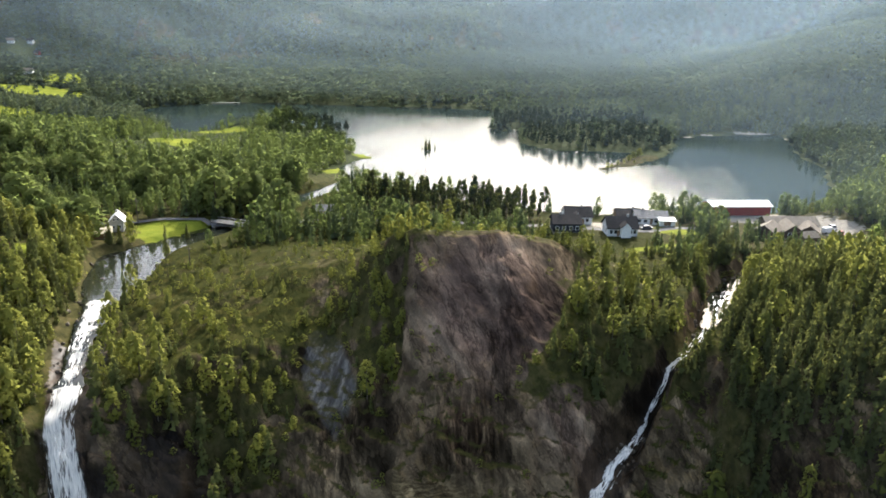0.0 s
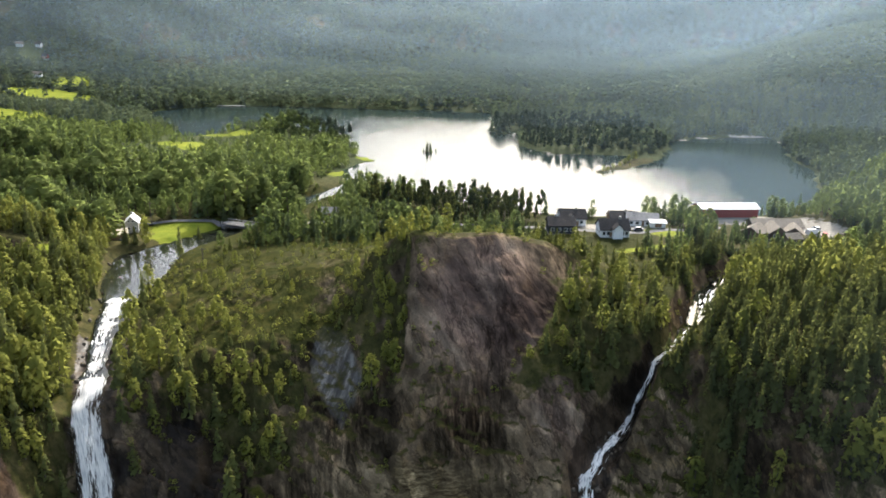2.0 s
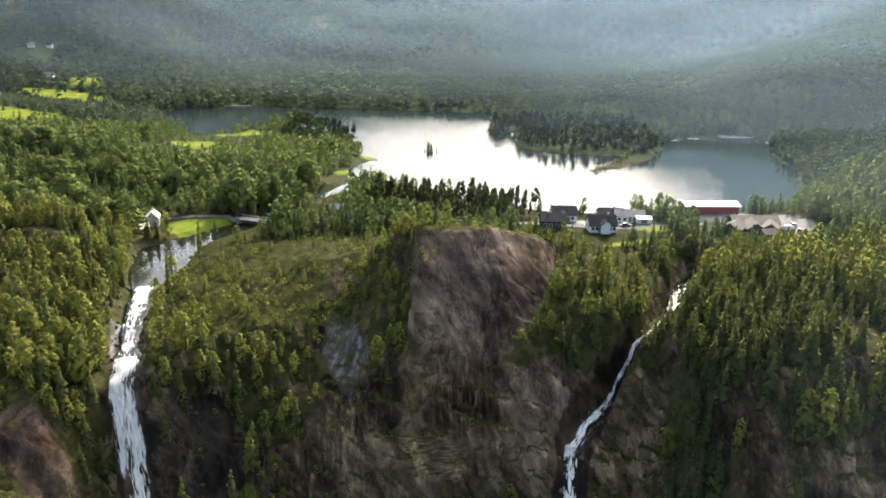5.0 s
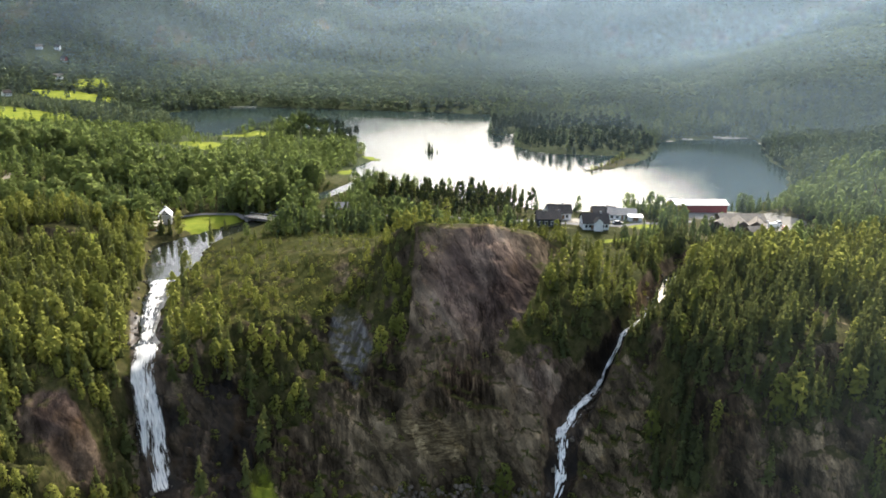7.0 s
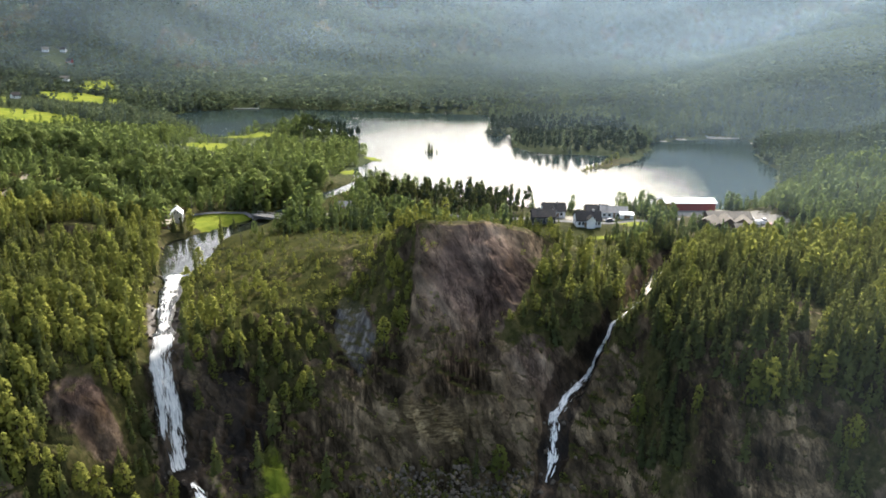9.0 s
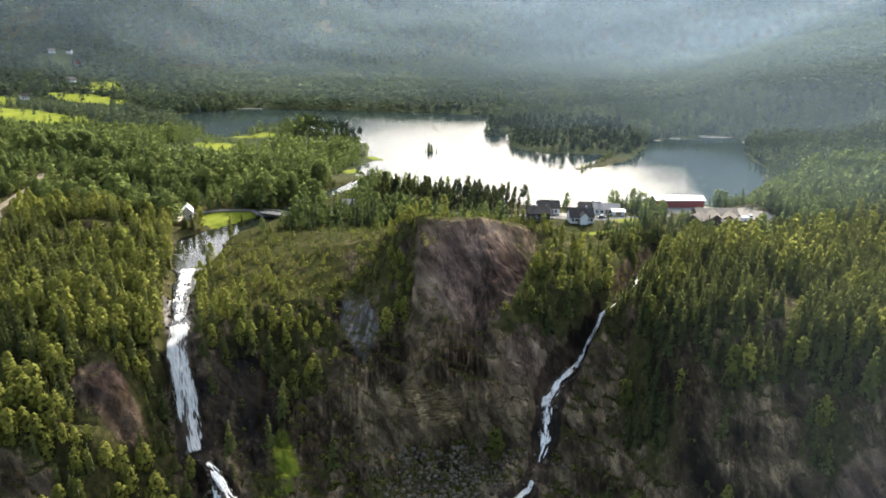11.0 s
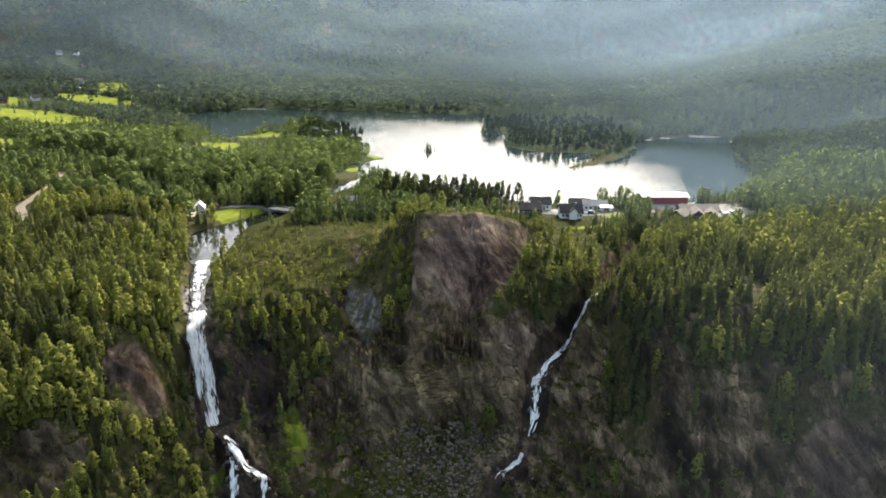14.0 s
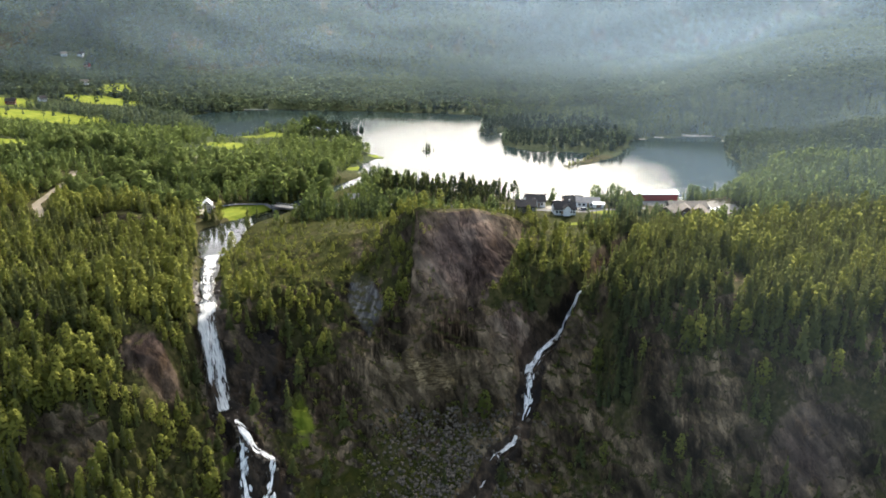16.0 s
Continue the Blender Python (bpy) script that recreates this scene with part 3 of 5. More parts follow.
def rockiness(x, y, slope):
    """Bare rock: the steep faces, the great scar under the brow, slabs and outcrops."""
    r = smooth((slope - 0.95) / 0.5) * np.where(y < 260, 1, 0.45) * np.where(x < -86 - (y - 127) * 0.42, 0.28, np.where(x > 62, 0.7, np.where((x > -74) & (x < -40) & (y > 150), 0.45, np.where((x < -13) & (y > 166), 0.35, 1)))) * (0.40 + 1.05 * vnoise(x / 11 + 3, y / 8))
    w = 6 * fbm(x / 9 + 5, y / 9, 3)
    for cx, cy, rx, ry, much in ((73, 127, 6, 13, 1.3), (91, 108, 12, 9, 1.25), (119, 100, 14, 10, 1.35), (-22, 150, 20, 12, 1.3), (8, 150, 26, 11, 1.3), (36, 158, 12, 12, 1.1), (-117, 88, 11, 9, 1.7), (-143, 124, 7, 4, 1.0)):
        r = np.maximum(r, much * bump(x + w, y + 0.7 * w, cx, cy, rx, ry))
    knolls = smooth((fbm(x / 8 + 40, y / 5.5, 4) - 0.16) / 0.16) * smooth((88 - np.abs(x + 12)) / 12) * smooth((y - 150) / 15) * smooth((245 - y) / 15)
    r = np.maximum(r, (0.75 + 0.3 * smooth((y - 198) / 12)) * knolls)
    r = np.maximum(r, 1.2 * bump(x, y, -66, 139, 13, 13))
    r = np.maximum(r, 0.95 * bump(x, y, -25, 150, 16, 12))
    r = np.maximum(r, np.clip(2.0 * bump(x + 0.4 * w, y, 10.5, 174, 20, 20), 0, 1.25) * (y < 199))
    r = r * (1 - 0.9 * bump(x + 5 * fbm(x / 6, y / 4, 3), y + 4 * fbm(x / 5 + 8, y / 5, 3), 21, 161, 7, 3.5)) * (1 - 0.8 * bump(x, y, 44, 182, 9, 12))
    r = r * np.where((y > 160) & (y < 187) & (x > 18.5 + 0.52 * (y - 162) + 0.5 * w) & (x < 60), 0.25, 1)
    r = np.maximum(r, 1.6 * bump(x + 0.25 * (y - 171), y, -33, 171, 7, 10))
    r = np.maximum(r, 1.4 * bump(x + 0.4 * w, y + 0.15 * (x - 28), 30, 195, 17, 6.5))
    r = np.maximum(r, 1.5 * bump(x, y, -100.5, 119, 10.5, 6.5))
    r = np.maximum(r, 1.35 * bump(x, y, 107.5, 154, 4.5, 9))
    r = r * (1 - 0.75 * bump(x, y, 60.5, 141, 3.5, 14)) * (1 - 0.7 * bump(x, y, -55, 130, 6, 15))
    r = np.maximum(r, 1.1 * bump(x, y, 89, 115, 9, 5))
    r = np.maximum(r, 0.8 * bump(x, y, 55, 200, 8, 5))
    r = np.maximum(r, np.where(y > 700, 0.9 * smooth((fbm(x / 45, y / 60, 4) - 0.12) / 0.14) * smooth((slope - 0.20) / 0.22), 0))
    r = np.maximum(r, 1.1 * bump(x, y, -76, 172, 9, 4))
    r = np.maximum(r, np.where((x > 70) & (x < 118) & (y > 385) & (y < 440), 0.62, 0))
    r = np.maximum(r, 1.5 * bump(x, y, -147, 214.5, 14, 3.6))
    return r


MEADOWS = [(-107, 262, 16, 9, 1.6), (-168, 424, 20, 13, 1.3), (-152, 470, 17, 9, 1.2), (-60, 331, 7, 14, 1.1), (-66, 372, 7, 10, 1.0), (-54, 420, 9, 7, 1.1), (-348, 618, 46, 18, 1.6),
           (-352, 512, 56, 24, 1.6), (-284, 352, 22, 13, 1.3), (-366, 688, 17, 25, 1.5), (-425, 560, 46, 22, 1.3), (82, 262, 12, 8, 0.8), (176, 217, 8, 5, 1.2), (66, 247, 9, 5, 0.9), (-134, 212, 5, 8, 1.0), (-55, 130, 6, 16, 0.74), (-72, 112, 3, 7, 0.8)]


def lowered(x, y):
    """Shorter trees before the far meadows and the inlet, so the camera sees over them."""
    k = np.zeros(np.shape(x))
    for cx, cy, rx, ry, _ in MEADOWS:
        if cy > 300:
            k = np.maximum(k, bump(x, y, cx, cy - ry - 16, rx * 1.15, 26))
    return 1 - 0.68 * np.clip(1.5 * np.maximum(k, bump(x, y, -180, 462, 24, 26)), 0, 1)


def meadowness(x, y):
    g = np.zeros(np.shape(x))
    x, y = x + 14 * fbm(x / 24, y / 16 + 7, 3), y + 10 * fbm(x / 22 + 3, y / 18, 3)
    for cx, cy, rx, ry, s in MEADOWS:
        g = np.maximum(g, s * bump(x, y, cx, cy, rx, ry))
    return g


def gravelness(x, y):
    g = 1.1 * bump(x, y, 122, 288, 24, 7) + 1.1 * bump(x, y, 144, 273, 9, 9) + bump(x, y, 60, 272, 26, 8) * 0.7
    g = g + 0.3 * bump(x, y, 92, 405, 14, 20)
    sh = lake_distance(x, y)
    return np.maximum(g, np.where((sh > 0) & (sh < 4) & (x > 150) & (y > 505), 0.6, 0))


wet_shade = np.zeros(GX.shape)
for course in (RIVER, BRANCH, STREAM):
    cd, clevel, cwidth = stream_at(course, GX + 2 * fbm(GX / 3, GY / 9, 2), GY)
    wet_shade = np.maximum(wet_shade, smooth(1.25 - (cd - cwidth * 0.5) / (3.5 if course is STREAM else 6)) * (clevel < -3.5))
wet_shade = np.where((GX < -84 - (GY - 127) * 0.42) & (GX < -60), wet_shade * 0.25, wet_shade)
# wall right of the tall fall: wet rock with its shade painted in
wet_shade = np.maximum(wet_shade, 1.3 * bump(GX, GY, -66, 140, 13, 14))
attribute(ground_mesh, "pale", np.clip(1.6 * bump(GX + 0.25 * (GY - 171), GY, -33, 171, 6, 10) + 0.25 * bump(GX, GY, 65, 142, 2, 7) + 0.3 * bump(GX, GY, 67.5, 128, 2, 7), 0, 1).ravel())
# steep faces are tinted darker as if shaded; wood floors keep their litter
attribute(ground_mesh, "heath_shade", (smooth((SLOPE - 0.5) / 0.4) * np.minimum(0.7 + 0.5 * vnoise(GX / 9, GY / 7), 1) * (GY < 260) + 0.85 * smooth((np.abs(GX + 15) - 82) / 12) * (GY < 340) + 0.85 * (GY >= 340)).clip(0, 1).ravel())
attribute(ground_mesh, "scar", np.clip(1.7 * bump(GX, GY, 10.5, 176, 19, 14) + 1.1 * bump(GX, GY, 119, 101, 12, 8) + 0.8 * bump(GX, GY, 27, 154, 9, 6) + 1.2 * bump(GX, GY, -100.5, 121, 8, 8) + 0.8 * bump(GX, GY, 107.5, 154, 5, 9), 0, 1).ravel())
# includes painted shade under the overhang and on the lower left cliff
attribute(ground_mesh, "stain_shade", np.clip(1.3 * bump(GX + 2 * fbm(GX / 3, GY / 9, 2), GY, 3, 152, 9, 6) + 0.8 * bump(GX, GY, 14, 171, 5, 7) + 0.7 * bump(GX, GY, -26, 156, 12, 6) + 0.9 * bump(GX, GY, 73, 126, 7, 14) + 0.6 * bump(GX, GY, 84, 110, 5, 9) + 0.8 * bump(GX, GY, -46, 138, 14, 13), 0, 1).ravel())
attribute(ground_mesh, "tan", np.clip(1.3 * bump(GX, GY + 0.8 * fbm(GX / 3, GY / 3, 2), -6, 142.8, 11, 1.7), 0, 1).ravel())
attribute(ground_mesh, "far", smooth((GY - 330) / 60).ravel())
attribute(ground_mesh, "wet_shade", wet_shade.ravel())
attribute(ground_mesh, "rock", np.maximum(rockiness(GX, GY, SLOPE), wet_shade * 1.2).ravel())
attribute(ground_mesh, "meadow", meadowness(GX, GY).ravel())
attribute(ground_mesh, "gravel", gravelness(GX, GY).ravel())

# ---- water ----
lx, ly = np.meshgrid(np.linspace(-300, 260, 140), np.linspace(285, 700, 110))
lake_mesh = raw_mesh("lake", np.stack([lx, ly, np.zeros(lx.shape)], 2).reshape(-1, 3), grid_faces(140, 110))
# rougher zone outlined to fit the lake's shine in the camera's view
ripple_zone = np.maximum(smooth((100 - lx) / 14), smooth((419 - ly) / 9) * smooth((138 + 0.2 * (ly - 325) - lx) / 7))
ripple_zone = np.maximum(ripple_zone, 0.9 * bump(lx, ly, 170, 347, 9, 13)) * smooth((640 - ly) / 60)
attribute(lake_mesh, "ripple_zone", (ripple_zone * (0.75 + 0.5 * fbm(lx / 60, ly / 30, 3))).clip(0, 1).ravel())
lake_mesh.materials.append(LAKE_WATER)
tagged(new("lake", lake_mesh), "still mountain lake shining under a bright sky", "lake", kind="structure")


def course_points(course, step):
    """Even steps down a stream: place, level, width, direction."""
    c = np.array(course, float)
    run = np.concatenate([[0], np.cumsum(np.linalg.norm(np.diff(c[:, :3], axis=0), axis=1))])
    s = np.arange(0, run[-1], step)
    p = np.stack([np.interp(s, run, c[:, k]) for k in range(4)], 1)
    for _ in range(3):
        p[1:-1] = (p[:-2] + 2 * p[1:-1] + p[2:]) / 4
    d = np.gradient(p[:, :2], axis=0)
    return p, d / np.linalg.norm(d, axis=1)[:, None], s


def water_strip(name, course, lo, hi, mat, label, category, lift=0.0, rough=0.0, widen=1.0, across=15):
    p, d, s = course_points(course, 0.7)
    keep = (p[:, 2] <= hi) & (p[:, 2] >= lo)
    p, d, s = p[keep], d[keep], s[keep]
    side = np.stack([d[:, 1], -d[:, 0]], 1)
    u = np.linspace(-0.5, 0.5, across)
    w = p[:, 3] * widen * (1 + 0.5 * fbm(s / 3, s * 0 + 3, 4))
    X = p[:, None, 0] + side[:, None, 0] * u * w[:, None]
    Y = p[:, None, 1] + side[:, None, 1] * u * w[:, None]
    Z = p[:, None, 2] + lift + rough * (fbm(u[None] * 9 + 0 * X, s[:, None] / 5 + 0 * X, 3) - (2 * u[None]) ** 4)
    me = shade(raw_mesh(name, np.stack([X, Y, Z], 2).reshape(-1, 3), grid_faces(across, len(p))))
    me.materials.append(mat)
    return tagged(new(name, me), label, category, kind="structure")


def veil(name, course, lo, hi, label, layer, cover=0.62, lift=0.3, widen=1.0, across=17, rough=0.5, churn=1.0):
    """A sheet of falling water that thins out to ragged sides."""
    p, d, s = course_points(course, 0.6)
    keep = (p[:, 2] <= hi) & (p[:, 2] >= lo)
    p, d, s = p[keep], d[keep], s[keep]
    side = np.stack([d[:, 1], -d[:, 0]], 1)
    u = np.linspace(-0.5, 0.5, across)
    w = p[:, 3] * widen
    U = u[None] * w[:, None]
    S = s[:, None] + 0 * U
    shift = 0.25 * fbm(s / 4 + 7 * layer, s * 0 + layer, 3)
    X = p[:, None, 0] + side[:, None, 0] * (U + shift[:, None])
    Y = p[:, None, 1] + side[:, None, 1] * (U + shift[:, None])
    bulge = rough * (1.4 * fbm(U / 1.2 + 9 * layer, S / 4, 3) - (2 * u[None]) ** 4)
    out = np.array([0.0, -0.75, 0.66])
    P = np.stack([X, Y, p[:, None, 2] + lift + 0 * U], 2) + bulge[..., None] * out
    me = shade(raw_mesh(name, P.reshape(-1, 3), grid_faces(across, len(p))))
    attribute(me, "across", U.ravel())
    attribute(me, "along", (S * churn).ravel())
    attribute(me, "layer", np.full(U.size, 5.0 * layer))
    ends = np.minimum(smooth((s - s[0]) / 1.5), smooth((s[-1] - s) / 4))[:, None]
    attribute(me, "cover", (cover - 0.14 * ((s - s[0]) / (s[-1] - s[0]))[:, None] - 0.62 * np.abs(2 * u[None]) ** 2.4 + 0.30 * fbm(U / 2 + 3 * layer, S * churn / 7, 3) - 0.4 * (1 - ends)).ravel())
    me.materials.append(VEIL)
    return tagged(new(name, me), label, "waterfall", kind="structure")


def white_water(name, course, lo, hi, strands, label, mat, lift=0.35, fill=0.5, chop=5.0):
    """Falling water as many ragged ribbons side by side."""
    p, d, s = course_points(course, 0.55)
    keep = (p[:, 2] <= hi) & (p[:, 2] >= lo)
    p, d, s = p[keep], d[keep], s[keep]
    side = np.stack([d[:, 1], -d[:, 0]], 1)
    V, F, base = [], [], 0
    for k in range(strands):
        u0 = 0.84 * ((k + 0.5) / strands - 0.5)
        u = u0 + 0.09 * fbm(s / 5 + 11 * k, s * 0 + k, 3)
        wide = p[:, 3] / strands * (1.1 + 1.7 * fbm(s / 7 + 5 * k, s * 0 + 0.37 * k, 4))
        gone = vnoise(s / chop + 3.7 * k, s * 0 + 1.3 * k) > fill + 0.9 * (0.5 - abs(u0))
        wide = np.where(gone, 0.0, np.maximum(wide, 0.0))
        wide = np.convolve(wide, np.ones(3) / 3, "same")
        mid = p[:, :2] + side * (u * p[:, 3])[:, None]
        zz = p[:, 2] + lift + 0.35 * fbm(s / 1.7 + 2 * k, s * 0 + 2 * k, 2) - 1.2 * (2 * u) ** 4 * 0.4 + 0.05 * (k % 3)
        row = [np.column_stack([mid + side * (e * wide)[:, None], zz + q]) for e, q in ((-0.5, -0.05), (0, 0.06), (0.5, -0.05))]
        V.append(np.stack(row, 1).reshape(-1, 3))
        f = grid_faces(3, len(p))
        live = (np.repeat(wide[:-1], 2) + np.repeat(wide[1:], 2)) > 0.03
        F.append(f[live] + base)
        base += 3 * len(p)
    me = shade(raw_mesh(name, np.concatenate(V), np.concatenate(F)))
    me.materials.append(mat)
    return tagged(new(name, me), label, "waterfall", kind="structure")


water_strip("river", RIVER, -0.62, 0.0, RIVER_WATER, "dark calm river running to the brink of the fall", "river", widen=1.25)
water_strip("river_sheet", RIVER, -5.9, -0.5, RIVER_WATER, "fast shallow water sliding over the brink", "river", 0.05, 0.2)
veil("slide", RIVER, -6.2, -0.55, "shallow white water racing over rock to the brink", 1, 0.56, 0.25, 1.2, churn=3.0)
white_water("slide", RIVER, -5.6, -0.6, 14, "broken white crests between the rocks of the slide", FOAM, 0.25, 0.02, 1.3)
veil("waterfall", RIVER, -36.2, -5.4, "tall white waterfall plunging down dark rock", 2, 0.57, 0.2, 1.85)
veil("fall_veil", RIVER, -35.5, -5.8, "loose streaks of white water in front of the fall", 3, 0.38, 0.8, 1.5)
veil("lower_fall", RIVER, -80, -36.6, "white cascade below the foot of the tall fall", 5, 0.50, 0.3, 1.3, 11, 0.7, 2.4)
white_water("lower_crests", RIVER, -80, -36.8, 6, "broken crests of the lower cascade", FOAM, fill=0.06, chop=1.8)
veil("side_fall", BRANCH, -80, -38, "white side branch of the lower cascade", 6, 0.48, 0.3, 1.35, 11, 0.7, 2.4)
white_water("side_crests", BRANCH, -80, -38, 5, "broken crests of the side branch", FOAM, fill=0.06, chop=1.8)
water_strip("stream", STREAM, -1.7, 0.0, RIVER_WATER, "narrow stony stream above the ravine", "stream", widen=1.1)
white_water("rapids", STREAM, -2.2, -0.65, 14, "broken white rapids among stones", FOAM, 0.2, 0.0, 1.1)
veil("ravine_fall", STREAM, -41, -2.3, "thin white cascade in a rocky ravine", 4, 0.53, 0.18, 1.4, 11, 0.6, 3.0)
white_water("ravine_spray", STREAM, -41, -2.2, 9, "broken crests of the thin cascade", FOAM, 0.22, 0.07, 1.8)
veil("ravine_foot", STREAM, -80, -42.6, "white water at the foot of the ravine", 7, 0.50, 0.3, 1.2, 11, 0.7, 2.4)


# ---- trees ----
def clumps(points, outward, size, r):
    """Loose leaf sprays: one bent triangle pair at each point, facing roughly outward."""
    n = len(points)
    nrm = outward + r.normal(0, 0.36, (n, 3))
    nrm /= np.linalg.norm(nrm, axis=1)[:, None] + 1e-9
    a = np.cross(nrm, r.normal(0, 1, (n, 3)))
    a /= np.linalg.norm(a, axis=1)[:, None] + 1e-9
    b = np.cross(nrm, a)
    s = (size * r.uniform(0.6, 1.3, n))[:, None]
    v = np.stack([points + a * s, points - a * s * 0.5 + b * s * 0.85 - nrm * s * 0.2, points - a * s * 0.5 - b * s * 0.85 - nrm * s * 0.2], 1)
    soft = outward / (np.linalg.norm(outward, axis=1)[:, None] + 1e-9) + 0.25 * nrm
    soft /= np.linalg.norm(soft, axis=1)[:, None]
    return v.reshape(-1, 3), np.repeat(soft, 3, 0)


def leaf_normals(me, normals):
    """Shade the sprays as one rounded crown."""
    shade(me)
    a = me.attributes.new("custom_normal", "FLOAT_VECTOR", "POINT")
    a.data.foreach_set("vector", np.ascontiguousarray(normals, np.float32).ravel())


def crown(kind, n, r, fat=1.0):
    """Crown of a tree one unit high, as loose triangles."""
    if kind == "spruce":
        u = r.random(n) ** 1.25 * 0.92 + 0.06
        rad = 0.20 * (1.02 - u) ** 0.85 * r.uniform(0.35, 1.05, n) * (1 + 0.25 * np.sin(u * 42))
        th = r.uniform(0, 6.283, n)
        out = np.stack([np.cos(th), np.sin(th), np.full(n, 0.55)], 1)
        p = np.stack([rad * np.cos(th), rad * np.sin(th), u - 0.25 * rad], 1)
        return clumps(p, out, fat * 0.060 * (1.15 - 0.75 * u), r)
    if kind == "birch":
        u = 0.10 + 0.90 * r.random(n) ** 0.9
        low, mid = 0.10, r.uniform(0.36, 0.48)
        k = np.where(u > mid, (u - mid) / (1.02 - mid), (mid - u) / (mid - low + 0.03))
        rad = 0.205 * np.sqrt(np.clip(1 - k * k, 0.004, 1))
        th = r.uniform(0, 6.283, n)
        a, b, c = r.uniform(0, 6.283, 3)
        rad = rad * (1 + 0.22 * np.sin(3 * th + a + 7 * u) + 0.18 * np.sin(5 * th + b - 13 * u) + 0.12 * np.sin(31 * u + c + th))
        rad = rad * np.sqrt(r.uniform(0.35, 1.0, n))
        out = np.stack([np.cos(th), np.sin(th), 0.35 + 1.4 * (u - mid)], 1)
        out /= np.linalg.norm(out, axis=1)[:, None]
        p = np.stack([rad * np.cos(th), rad * np.sin(th), u], 1)
        return clumps(p, out, fat * 0.050, r)
    lumps, lo, span, wide = 8, 0.42, 0.48, 0.16
    h = lo + span * (np.arange(lumps) + r.random(lumps)) / lumps
    th = r.uniform(0, 6.283, lumps)
    off = wide * np.sin(np.clip((h - lo + 0.12) / (span + 0.16), 0, 1) * 3.14) * r.uniform(0.3, 0.9, lumps)
    c = np.stack([off * np.cos(th), off * np.sin(th), h], 1)
    k = r.integers(0, lumps, n)
    out = r.normal(0, 1, (n, 3))
    out[:, 2] = out[:, 2] * 0.8 + 0.25
    out /= np.linalg.norm(out, axis=1)[:, None]
    p = c[k] + out * (0.11 * (1.15 - 0.5 * (h[k] - lo) / span) * r.uniform(0.5, 1.05, n))[:, None]
    p[: n // 14] = np.array([0, 0, 0.93]) + r.normal(0, 0.03, (n // 14, 3))
    return clumps(p, out, fat * 0.046, r)


def stem(r, top=0.8, sides=5, limbs=4):
    """Tapered trunk and a few limbs, one unit high."""
    v, f = [], []

    def tube(a, b, ra, rb):
        o = len(v)
        ax = (b - a) / np.linalg.norm(b - a)
        e = np.cross(ax, [0.3, 0.9, 0.1])
        e /= np.linalg.norm(e)
        g = np.cross(ax, e)
        for q, rr in ((a, ra), (b, rb)):
            for t in range(sides):
                w = 6.283 * t / sides
                v.append(q + rr * (np.cos(w) * e + np.sin(w) * g))
        for t in range(sides):
            t2 = (t + 1) % sides
            f.append((o + t, o + t2, o + sides + t2))
            f.append((o + t, o + sides + t2, o + sides + t))
    tube(np.array([0, 0, -0.06]), np.array([0.01, 0, top]), 0.020, 0.005)
    for _ in range(limbs):
        z = r.uniform(0.3, top * 0.9)
        w = r.uniform(0, 6.283)
        tube(np.array([0, 0, z]), np.array([0.13 * np.cos(w), 0.13 * np.sin(w), z + 0.08]), 0.007, 0.002)
    return np.array(v), np.array(f)


